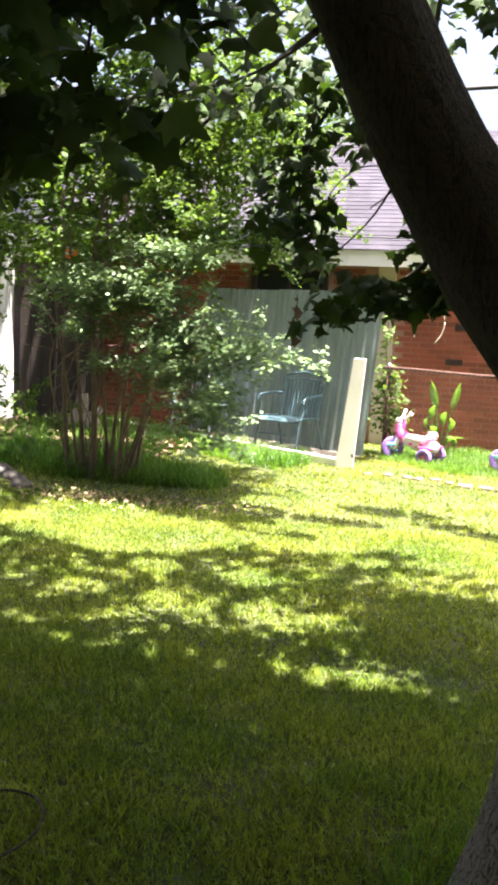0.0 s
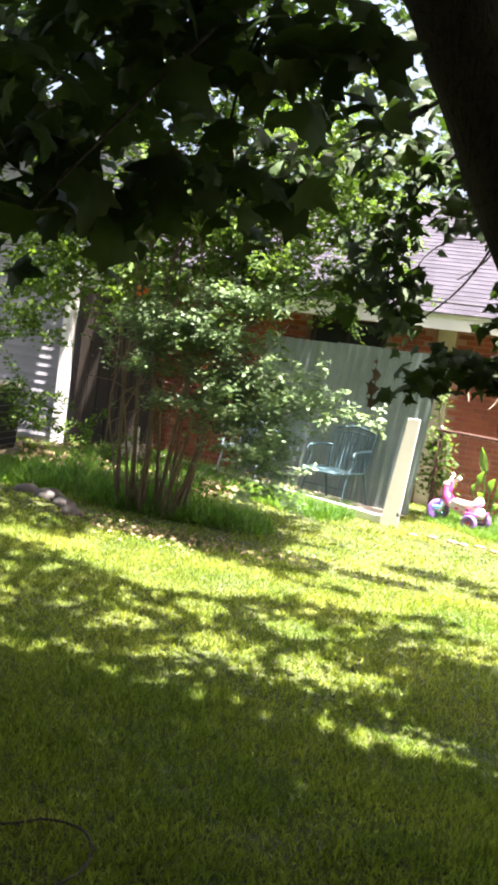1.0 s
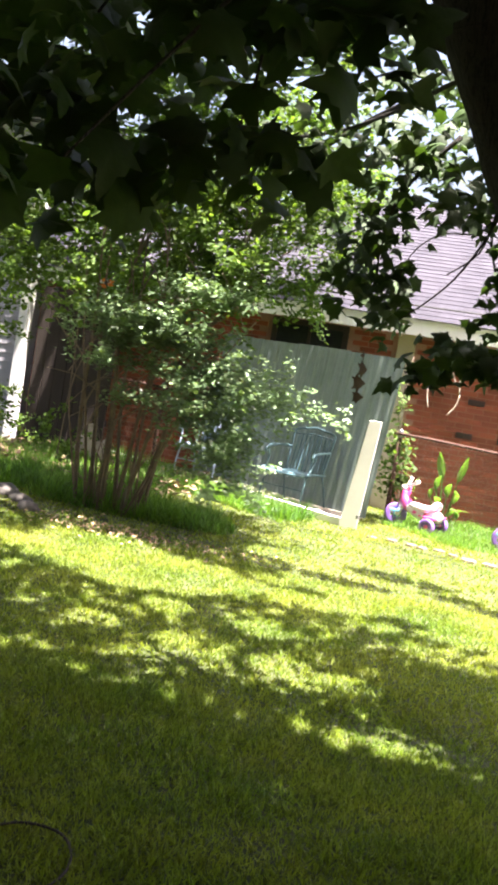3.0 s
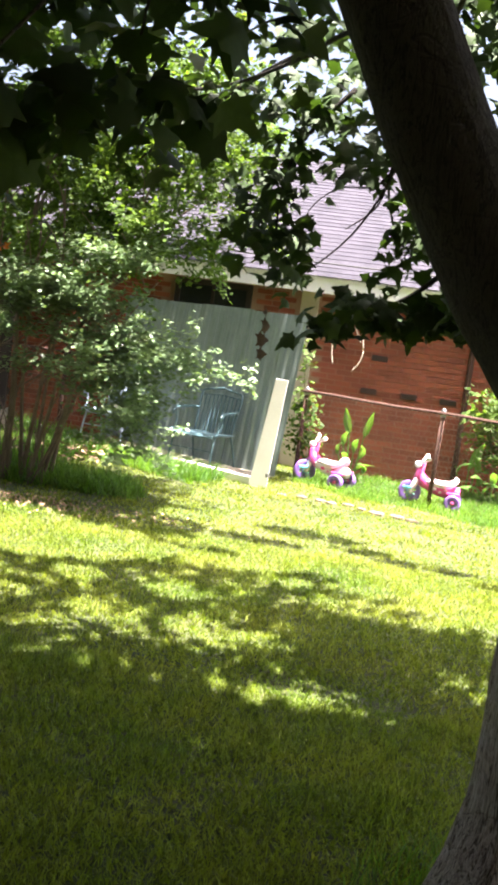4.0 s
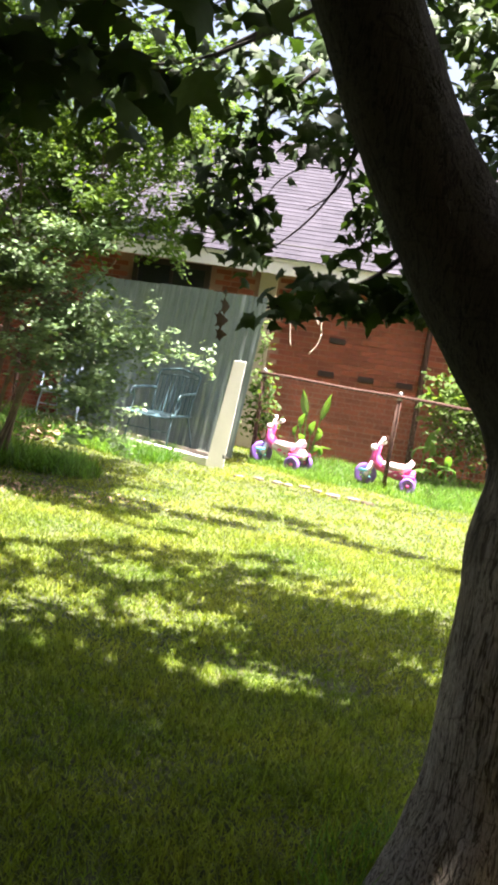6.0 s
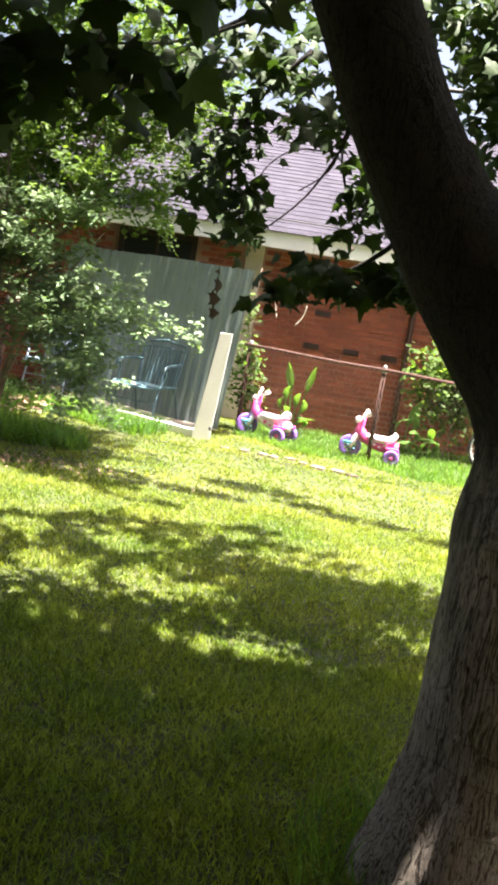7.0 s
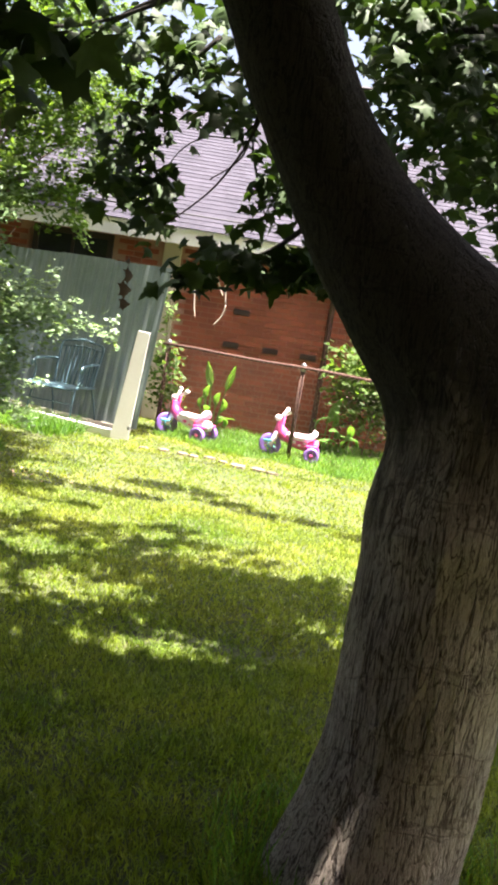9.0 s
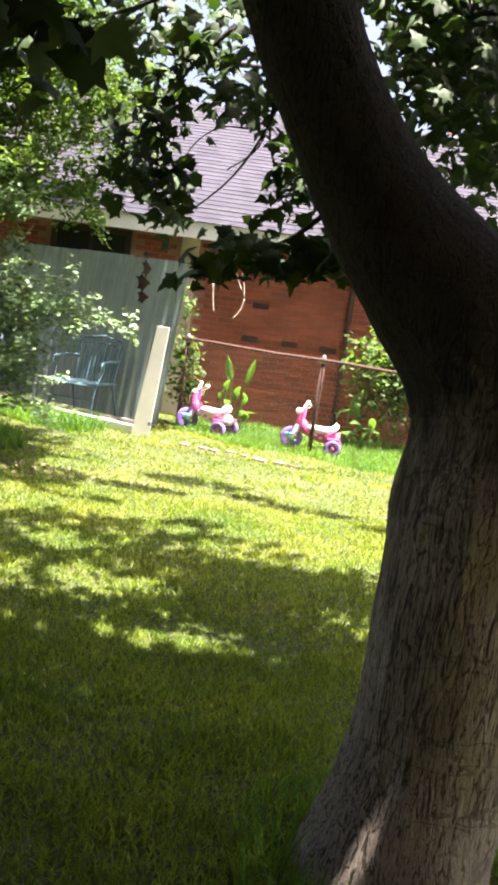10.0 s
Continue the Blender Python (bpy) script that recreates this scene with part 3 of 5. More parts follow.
# ---- garden chairs ----
def make_chair(at, turn, material, label):
    ch = thing("garden_chair", label, "chair", at, turn, "metal garden chairs", scale=1.02)
    W = 0.27
    # seat: pan with rolled front edge, faces -y
    bm = bmesh.new()
    prof = [(-0.27, 0.355), (-0.25, 0.385), (-0.2, 0.395), (0.0, 0.375), (0.2, 0.36), (0.24, 0.37)]
    n = 8
    rows = [[bm.verts.new((W * (2 * k / n - 1), y, z - 0.012 * math.cos(math.pi * (k / n - 0.5)))) for k in range(n + 1)] for y, z in prof]
    for a, b in zip(rows, rows[1:]):
        for k in range(n):
            bm.faces.new((a[k], a[k + 1], b[k + 1], b[k]))
    seat = part("seat", bm, material, ch, "", True)
    seat.modifiers.new("thick", "SOLIDIFY").thickness = 0.008
    bm = bmesh.new()
    tube(bm, smooth_line([(-W, 0.22, 0.365), (-W, -0.22, 0.385), (-W + 0.04, -0.275, 0.36), (W - 0.04, -0.275, 0.36), (W, -0.22, 0.385), (W, 0.22, 0.365)], 5), 0.013, 8)
    part("seat_rim", bm, material, seat, "", True)
    # back: scrolled frame and lattice of slats
    bm = bmesh.new()
    frame_line = smooth_line([(-0.24, 0.22, 0.36), (-0.25, 0.28, 0.60), (-0.26, 0.34, 0.80), (-0.2, 0.352, 0.84), (-0.1, 0.355, 0.855), (0, 0.36, 0.872), (0.1, 0.355, 0.855), (0.2, 0.352, 0.84), (0.26, 0.34, 0.80), (0.25, 0.28, 0.60), (0.24, 0.22, 0.36)], 5)
    tube(bm, frame_line, 0.014, 8)
    back = part("backrest", bm, material, ch, "", True)
    bm = bmesh.new()
    tube(bm, [(-0.25, 0.335, 0.775), (0, 0.345, 0.80), (0.25, 0.335, 0.775)], 0.009, 6)
    part("back_rail", bm, material, back, "", True)
    for k in range(9):
        x = -0.2 + 0.05 * k
        part("back_slat", boxed(x - 0.009, x + 0.009, -0.003, 0.003, 0, 0.44, m=Matrix.Translation((0, 0.235, 0.36)) @ Matrix.Rotation(radians(-14), 4, "X")), material, back)
    for s in (-1, 1):
        bm = bmesh.new()
        tube(bm, smooth_line([(s * 0.25, 0.29, 0.62), (s * 0.29, 0.16, 0.63), (s * 0.30, -0.12, 0.62), (s * 0.30, -0.2, 0.585), (s * 0.295, -0.2, 0.55)], 5), 0.016, 8)
        arm = part("armrest", bm, material, ch, "", True)
        bm = bmesh.new()
        tube(bm, smooth_line([(s * 0.30, -0.16, 0.61), (s * 0.29, -0.13, 0.5), (s * 0.275, -0.19, 0.4), (s * 0.275, -0.2, 0.36)], 4), 0.011, 8)
        part("arm_support", bm, material, arm, "", True)
        bm = bmesh.new()
        tube(bm, smooth_line([(s * 0.25, -0.18, 0.37), (s * 0.26, -0.24, 0.2), (s * 0.27, -0.27, 0.0)], 4), 0.012, 8)
        part("leg", bm, material, ch, "", True)
        bm = bmesh.new()
        tube(bm, smooth_line([(s * 0.25, 0.18, 0.37), (s * 0.26, 0.26, 0.2), (s * 0.27, 0.33, 0.0)], 4), 0.012, 8)
        part("leg", bm, material, ch, "", True)
    bm = bmesh.new()
    tube(bm, [(-0.26, -0.24, 0.2), (0.26, -0.24, 0.2)], 0.008, 6)
    part("stretcher", bm, material, ch)
    return ch


p = bay(1.07, 0.30, 0.02)
make_chair(p, SLAB_TURN + 11, TEAL, "dark teal metal garden chair with a slatted back")
p = bay(2.62, 0.36, 0.02)
make_chair(p, SLAB_TURN + 20, BLUE, "pale blue metal garden chair half behind the shrub")


# ---- toy tricycles ----
def make_trike(at, turn, label, scale, steer, body):
    """A child's tricycle that faces -x."""
    t = thing("toy_tricycle", label, "tricycle", at, turn, "toy tricycles", scale=scale)
    fx = -0.24
    fork_m = Matrix.Translation((fx, 0, 0.0)) @ Matrix.Rotation(radians(steer), 4, "Z")

    def wheel(name, r, w, x, y, m=None, hub=TURQ):
        bm = wheel_mesh(r, w, r * 0.55)
        place = (m if m else Matrix.Identity(4)) @ Matrix.Translation((x, y, r))
        bm.transform(place)
        wh = part(name, bm, PURPLE, t, "", True)
        for k in range(8):
            a = k * math.pi / 4
            part("spoke", boxed(0.02, r * 0.62, -w * 0.16, w * 0.16, -0.011, 0.011, bevel=0.003, m=place @ Matrix.Rotation(a, 4, "Y")), PURPLE, wh)
        bm = wheel_mesh(r * 0.24, w * 0.95, 0.0)
        bm.transform(place)
        part("hub", bm, hub, wh, "", True)
        return wh

    wheel("front_wheel", 0.125, 0.06, 0, 0, fork_m)
    for s in (-1, 1):
        wheel("rear_wheel", 0.088, 0.065, 0.235, s * 0.165, None, PINK)
    bm = bmesh.new()
    tube(bm, [(0.235, -0.17, 0.088), (0.235, 0.17, 0.088)], 0.012, 8)
    part("axle", bm, STEEL, t)
    # fork
    for s in (-1, 1):
        bm = bmesh.new()
        tube(bm, smooth_line([(-0.005, s * 0.048, 0.115), (0.03, s * 0.05, 0.2), (0.06, s * 0.03, 0.27)], 4), [0.024] * 4 + [0.03] * 4 + [0.03], 8)
        bm.transform(fork_m)
        part("fork", bm, PALEPINK, t, "pale pink fork" if s < 0 else "", True)
        bm = boxed(-0.05, 0.05, -0.03, 0.03, -0.012, 0.012, bevel=0.006, m=fork_m @ Matrix.Translation((0.0 + s * 0.04, s * 0.085, 0.125 - s * 0.05)))
        part("pedal", bm, TURQ, t, "turquoise pedal" if s < 0 else "")
    # body: a swept pink frame from the head to the seat
    bm = bmesh.new()
    tube(bm, smooth_line([(-0.17, 0, 0.40), (-0.155, 0, 0.32), (-0.11, 0, 0.255), (-0.05, 0, 0.22)], 5), [0.034, 0.036, 0.04, 0.044, 0.05, 0.055, 0.06, 0.062, 0.064, 0.064, 0.062, 0.060, 0.058, 0.056, 0.054, 0.05], 12)
    part("neck", bm, PINK, t, "bright pink moulded neck", True)
    bm = bmesh.new()
    tube(bm, smooth_line([(-0.10, 0, 0.245), (0.0, 0, 0.205), (0.10, 0, 0.185), (0.20, 0, 0.18), (0.30, 0, 0.19)], 5), [0.046 + 0.022 * math.sin(i / 20 * 2.6) for i in range(21)], 12)
    bmesh.ops.scale(bm, vec=(1, 1.25, 1), verts=bm.verts)
    frame_part = part("frame", bm, body, t, "moulded plastic frame", True)
    for x, z, q in ((0.02, 0.20, 0.022), (0.09, 0.175, 0.017), (0.15, 0.20, 0.020), (0.22, 0.17, 0.018)):
        bm = bmesh.new()
        bmesh.ops.create_icosphere(bm, subdivisions=2, radius=q)
        bmesh.ops.scale(bm, vec=(1.3, 0.35, 0.8), verts=bm.verts)
        bm.transform(Matrix.Translation((x, -0.078, z)))
        part("sticker", bm, PALEPINK if body is PINK else PINK, frame_part, "", True)
    # seat with raised back
    bm = bmesh.new()
    prof = [(-0.06, 0.245, 0.035), (0.0, 0.25, 0.07), (0.1, 0.242, 0.10), (0.19, 0.25, 0.115), (0.25, 0.29, 0.105), (0.275, 0.335, 0.07)]
    rows = [[bm.verts.new((x, w * (2 * k / 6 - 1), z - 0.02 * (2 * k / 6 - 1) ** 2)) for k in range(7)] for x, z, w in prof]
    for a, b in zip(rows, rows[1:]):
        for k in range(6):
            bm.faces.new((a[k], b[k], b[k + 1], a[k + 1]))
    seat = part("seat", bm, PALEPINK, t, "pale pink moulded seat", True)
    so = seat.modifiers.new("thick", "SOLIDIFY")
    so.thickness = -0.05
    for s in (-1, 1):
        part("step", boxed(0.16, 0.30, s * 0.12 - 0.035, s * 0.12 + 0.035, 0.165, 0.195, bevel=0.01), PINK, t)
    # handlebar with grips and a headlamp shell
    bm = bmesh.new()
    tube(bm, [(0.06, 0, 0.25), (0.085, 0, 0.37), (0.10, 0, 0.46)], [0.05, 0.042, 0.034], 10)
    bm.transform(fork_m)
    part("stem", bm, PINK, t, "", True)
    bm = bmesh.new()
    tube(bm, smooth_line([(0.15, -0.17, 0.52), (0.12, -0.1, 0.49), (0.10, 0, 0.46), (0.12, 0.1, 0.49), (0.15, 0.17, 0.52)], 4), 0.016, 8)
    bm.transform(fork_m)
    bar = part("handlebar", bm, PALEPINK, t, "pale pink handlebar", True)
    for s in (-1, 1):
        bm = bmesh.new()
        tube(bm, [(0.132, s * 0.12, 0.502), (0.152, s * 0.175, 0.524), (0.158, s * 0.19, 0.53)], [0.021, 0.023, 0.014], 10)
        bm.transform(fork_m)
        part("grip", bm, WHITE, bar, "white grip" if s < 0 else "", True)
    bm = bmesh.new()
    bmesh.ops.create_uvsphere(bm, u_segments=14, v_segments=8, radius=0.05)
    bmesh.ops.scale(bm, vec=(0.9, 1.1, 0.8), verts=bm.verts)
    bm.transform(fork_m @ Matrix.Translation((0.055, 0, 0.43)))
    part("headlamp", bm, PALEPINK, t, "", True)
    return t


make_trike((-0.75, 10.86, -0.005), -22, "pink and purple toy tricycle on the grass by the fence", 1.02, 40, PALEPINK)
make_trike((0.47, 10.64, -0.01), -4, "pink toy tricycle with purple wheels behind a fence post", 1.0, 6, PINK)


# ---- the siding building and air conditioner ----
def make_annex():
    an = thing("siding_building", "grey vinyl-sided building with a white corner", "building")
    y, xr = 11.55, -6.28
    part("wall", boxed(-11.0, xr - 0.1, y + 0.03, y + 4.0, 0, 4.4), SIDING, an)
    for k in range(36):
        z = 0.08 + k * 0.118
        part("siding_board", boxed(-11.0, xr - 0.09, -0.006, 0.006, 0, 0.13, m=Matrix.Translation((0, y + 0.005, z)) @ Matrix.Rotation(radians(-9), 4, "X")), SIDING, an)
    part("corner_board", boxed(xr - 0.10, xr + 0.03, y - 0.05, y + 0.10, 0, 4.4, bevel=0.006), WHITE, an, "white corner board")
    part("roof", boxed(-11.2, xr + 0.3, y - 0.35, y + 4.2, 4.4, 4.54, bevel=0.02), SHINGLE, an)


make_annex()


def make_ac():
    ac = thing("air_conditioner", "dark outdoor air conditioner with a wire guard", "air conditioner", (-6.42, 9.85, 0.0), 8)
    part("body", boxed(-0.36, 0.36, -0.36, 0.36, 0.05, 0.80, bevel=0.03), BLACK, ac, "dark finned body")
    part("top", boxed(-0.39, 0.39, -0.39, 0.39, 0.80, 0.86, bevel=0.02), BEIGE, ac, "pale metal top")
    part("base", boxed(-0.42, 0.42, -0.42, 0.42, -0.03, 0.05, bevel=0.01), CONCRETE, ac)
    for k in range(9):
        z = 0.12 + k * 0.08
        bm = bmesh.new()
        tube(bm, [(-0.37, -0.375, z), (0.375, -0.375, z), (0.375, 0.37, z)], 0.005, 5)
        part("guard_wire", bm, STEEL, ac)
    for k in range(6):
        x = -0.33 + 0.13 * k
        bm = bmesh.new()
        tube(bm, [(x, -0.38, 0.08), (x, -0.38, 0.8)], 0.005, 5)
        part("guard_wire", bm, STEEL, ac)


make_ac()


def make_board_fence():
    bf = thing("board_fence", "dark brown board gate in deep shade", "fence", (-5.50, 11.60, 0))
    for k in range(7):
        x = -0.62 + 0.165 * k
        part("board", boxed(x, x + 0.155, -0.012, 0.012, 0.05, 2.1 + 0.015 * (k % 2), bevel=0.003), DARKWOOD, bf)
    for z in (0.4, 1.7):
        part("rail", boxed(-0.62, 0.53, 0.013, 0.05, z, z + 0.09, bevel=0.003), DARKWOOD, bf)


make_board_fence()


# ---- the maple ----
def make_maple():
    tree = thing("maple_tree", "large maple with grey furrowed bark and dark leaves", "tree", (0.62, 2.74, 0))

    def limb(name, line, label="", sides=20, ridge=0.03, parent=None):
        """line: rows of x, y, z and radius."""
        pts = smooth_line([q[:3] for q in line], 10)
        rad = [v.x for v in smooth_line([(q[3], 0, 0) for q in line], 10)]
        bm = bmesh.new()
        rings, ref = [], Vector((1, 0, 0))
        for i, p in enumerate(pts):
            d = (pts[min(i + 1, len(pts) - 1)] - pts[max(i - 1, 0)]).normalized()
            ref = (ref - d * ref.dot(d)).normalized()
            side = d.cross(ref)
            ring = []
            for k in range(sides):
                a = 2 * math.pi * k / sides
                q = ref * math.cos(a) + side * math.sin(a)
                w = p + q * rad[i]
                r = rad[i] * (1 + ridge * 1.0 * noise.noise(Vector((w.x * 3, w.y * 3, w.z * 3))) + ridge * noise.noise(Vector((w.x * 14, w.y * 14, w.z * 5))))
                r += ridge * 1.2 * rad[i] * (abs(noise.noise(Vector((math.cos(a) * 8, math.sin(a) * 8, w.z * 3.5)))) - 0.15)
                ring.append(bm.verts.new(p + q * r))
            rings.append(ring)
        for a, b in zip(rings, rings[1:]):
            for k in range(sides):
                bm.faces.new((a[k], a[(k + 1) % sides], b[(k + 1) % sides], b[k]))
        bm.faces.new(rings[0][::-1])
        bm.faces.new(rings[-1])
        bm.transform(Matrix.Translation((-0.62, -2.74, 0)))
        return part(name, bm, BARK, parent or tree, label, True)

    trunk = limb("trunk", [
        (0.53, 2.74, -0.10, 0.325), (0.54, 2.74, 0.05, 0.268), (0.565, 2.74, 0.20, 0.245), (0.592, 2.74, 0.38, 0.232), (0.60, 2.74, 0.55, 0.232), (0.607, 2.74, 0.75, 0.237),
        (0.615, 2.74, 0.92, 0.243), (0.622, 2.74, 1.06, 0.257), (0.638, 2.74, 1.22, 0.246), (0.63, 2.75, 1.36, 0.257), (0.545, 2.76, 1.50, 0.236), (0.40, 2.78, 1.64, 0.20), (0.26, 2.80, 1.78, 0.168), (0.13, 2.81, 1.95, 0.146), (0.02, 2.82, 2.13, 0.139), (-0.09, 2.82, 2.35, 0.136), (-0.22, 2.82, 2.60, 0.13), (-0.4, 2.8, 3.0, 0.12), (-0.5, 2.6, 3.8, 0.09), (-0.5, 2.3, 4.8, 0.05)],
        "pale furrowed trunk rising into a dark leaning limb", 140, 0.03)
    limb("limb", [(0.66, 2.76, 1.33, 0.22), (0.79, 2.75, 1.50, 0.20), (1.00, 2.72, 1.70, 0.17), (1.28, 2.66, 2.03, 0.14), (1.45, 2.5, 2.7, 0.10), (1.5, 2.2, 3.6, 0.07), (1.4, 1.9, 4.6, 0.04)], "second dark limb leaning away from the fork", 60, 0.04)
    # knots and dark bark scars on the trunk
    for x, z, s in ((0.49, 0.52, 0.034), (0.53, 0.47, 0.02), (0.56, 0.44, 0.022), (0.78, 1.02, 0.05), (0.47, 1.03, 0.04), (0.44, 0.70, 0.026)):
        bm = bmesh.new()
        bmesh.ops.create_icosphere(bm, subdivisions=2, radius=s)
        bmesh.ops.scale(bm, vec=(1.2, 0.45, 0.8), verts=bm.verts)
        for v in bm.verts:
            v.co *= 1 + 0.35 * noise.noise(v.co * 40)
        dx = x - 0.605
        bm.transform(Matrix.Translation((x - 0.62, -math.sqrt(max(0.228 ** 2 - dx * dx, 0.002)) + 0.012, z)))
        part("knot", bm, BARK, trunk, "", True)

    # limbs and twigs that hang into the view
    branch_lines = [
        [(0.0, 2.85, 2.3, 0.012), (-0.25, 3.3, 2.55, 0.010), (-0.6, 4.0, 2.62, 0.008), (-1.0, 4.4, 2.6, 0.007), (-1.6, 4.6, 2.58, 0.005)],
        [(-0.45, 3.7, 2.6, 0.016), (-0.75, 4.3, 2.66, 0.012), (-1.1, 4.5, 2.48, 0.009), (-1.35, 4.6, 2.3, 0.005)],
        [(0.05, 3.2, 2.7, 0.011), (-0.05, 3.8, 2.56, 0.008), (-0.13, 4.1, 2.3, 0.006), (-0.28, 4.2, 2.02, 0.0045), (-0.5, 4.2, 1.80, 0.003)],
        [(-0.13, 4.1, 2.3, 0.005), (-0.22, 4.2, 2.22, 0.004), (-0.36, 4.2, 2.20, 0.003), (-0.47, 4.2, 2.1, 0.0025), (-0.52, 4.2, 1.92, 0.002)],
        [(-0.10, 4.0, 2.4, 0.005), (-0.03, 4.2, 2.22, 0.004), (-0.02, 4.2, 2.05, 0.003), (-0.09, 4.2, 1.88, 0.002)],
        [(-0.1, 3.9, 2.5, 0.010), (-0.16, 4.2, 2.25, 0.006), (-0.12, 4.3, 2.08, 0.005), (-0.05, 4.2, 1.9, 0.003)],
        [(-0.15, 4.1, 2.3, 0.006), (-0.2, 4.3, 2.16, 0.004), (-0.32, 4.3, 2.05, 0.003)],
        [(-0.35, 4.2, 2.6, 0.012), (-0.55, 4.2, 2.35, 0.008), (-0.6, 4.2, 2.1, 0.005), (-0.58, 4.2, 1.85, 0.003)],
        [(-0.3, 2.8, 2.9, 0.012), (-0.5, 2.4, 2.75, 0.009), (-0.75, 2.1, 2.5, 0.006), (-0.9, 2.0, 2.2, 0.003)],
        [(-0.45, 2.5, 2.75, 0.008), (-0.6, 2.3, 2.4, 0.005), (-0.62, 2.2, 2.1, 0.003), (-0.65, 2.15, 1.95, 0.002)],
        [(0.2, 2.9, 1.98, 0.014), (0.1, 3.1, 1.82, 0.010), (-0.05, 3.2, 1.70, 0.007), (-0.3, 3.2, 1.6, 0.004)],
        [(1.0, 2.8, 2.0, 0.03), (0.95, 3.4, 2.5, 0.022), (0.8, 4.2, 2.8, 0.02), (0.5, 4.8, 2.9, 0.01)],
        [(-0.5, 2.3, 2.6, 0.006), (-0.65, 1.85, 2.1, 0.004), (-0.74, 1.6, 1.8, 0.002)],
    ]
    for line in branch_lines:
        pts = smooth_line([q[:3] for q in line], 5)
        rad = [v.x for v in smooth_line([(q[3], 0, 0) for q in line], 5)]
        bm = bmesh.new()
        tube(bm, pts, rad, 7, jitter=0.15)
        bm.transform(Matrix.Translation((-0.62, -2.74, 0)))
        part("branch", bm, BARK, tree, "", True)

    off = np.array((0.62, 2.74, 0.0))

    def leaves(name, blobs, label, size, droop=0.6):
        cs, ss, ns, sp = [], [], [], []
        for cx, cy, cz, rx, ry, rz, n in blobs:
            for _ in range(n):
                q = rng.normal(0, 0.5, 3)
                if abs(q).max() > 1.15:
                    continue
                cs.append((cx + rx * q[0], cy + ry * q[1], cz + rz * q[2]))
                ss.append(size * rng.uniform(0.6, 1.25))
                a = rng.normal(0, droop, 2)
                ns.append((a[0], a[1], 1.0) if rng.random() < 0.45 else (a[0] * 1.4, -1.0 + a[1], 0.5))
                sp.append(rng.uniform(0, 6.283))
        cs = np.array(cs) - off
        return scattered(name, MAPLE_PTS, MAPLE_FACES, cs, ss, ns, np.array(sp), MAPLE, tree, label)

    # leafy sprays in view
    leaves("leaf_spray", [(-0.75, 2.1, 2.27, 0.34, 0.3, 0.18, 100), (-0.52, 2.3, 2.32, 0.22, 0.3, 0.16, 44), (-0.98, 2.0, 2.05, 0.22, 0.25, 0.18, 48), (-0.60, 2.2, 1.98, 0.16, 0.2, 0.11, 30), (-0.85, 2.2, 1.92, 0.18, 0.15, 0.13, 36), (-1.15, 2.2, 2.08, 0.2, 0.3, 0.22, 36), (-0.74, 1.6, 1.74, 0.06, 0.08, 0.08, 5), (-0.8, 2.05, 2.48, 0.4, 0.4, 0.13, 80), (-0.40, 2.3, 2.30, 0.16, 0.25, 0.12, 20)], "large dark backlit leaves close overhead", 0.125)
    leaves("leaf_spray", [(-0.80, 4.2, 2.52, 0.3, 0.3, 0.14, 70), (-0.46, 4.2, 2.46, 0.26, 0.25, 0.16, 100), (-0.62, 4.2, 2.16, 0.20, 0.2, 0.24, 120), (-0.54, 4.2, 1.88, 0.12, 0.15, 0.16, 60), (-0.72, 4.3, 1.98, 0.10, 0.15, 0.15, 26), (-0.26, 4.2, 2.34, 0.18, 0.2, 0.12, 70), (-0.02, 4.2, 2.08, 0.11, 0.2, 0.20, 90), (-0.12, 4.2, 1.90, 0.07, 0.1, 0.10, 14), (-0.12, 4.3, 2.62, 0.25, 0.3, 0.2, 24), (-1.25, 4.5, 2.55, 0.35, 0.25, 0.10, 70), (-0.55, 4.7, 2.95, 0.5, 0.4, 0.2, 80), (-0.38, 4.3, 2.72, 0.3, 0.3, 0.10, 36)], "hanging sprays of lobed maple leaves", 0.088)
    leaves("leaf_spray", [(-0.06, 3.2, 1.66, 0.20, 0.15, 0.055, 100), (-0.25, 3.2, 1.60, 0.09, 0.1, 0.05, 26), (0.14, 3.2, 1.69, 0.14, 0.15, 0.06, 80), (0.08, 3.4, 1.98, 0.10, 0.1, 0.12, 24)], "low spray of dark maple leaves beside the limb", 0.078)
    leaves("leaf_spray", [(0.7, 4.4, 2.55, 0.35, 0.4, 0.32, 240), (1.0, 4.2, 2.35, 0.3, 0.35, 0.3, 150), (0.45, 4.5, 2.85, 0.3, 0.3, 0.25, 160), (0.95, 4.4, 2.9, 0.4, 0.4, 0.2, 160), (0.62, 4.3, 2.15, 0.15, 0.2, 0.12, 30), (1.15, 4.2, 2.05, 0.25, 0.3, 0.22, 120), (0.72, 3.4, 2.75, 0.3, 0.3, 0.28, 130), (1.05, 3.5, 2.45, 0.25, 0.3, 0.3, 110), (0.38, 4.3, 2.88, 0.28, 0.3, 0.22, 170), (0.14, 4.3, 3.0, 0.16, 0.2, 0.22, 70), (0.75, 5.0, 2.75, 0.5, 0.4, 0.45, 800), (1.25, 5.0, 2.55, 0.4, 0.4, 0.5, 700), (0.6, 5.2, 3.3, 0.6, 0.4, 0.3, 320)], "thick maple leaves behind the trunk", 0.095)
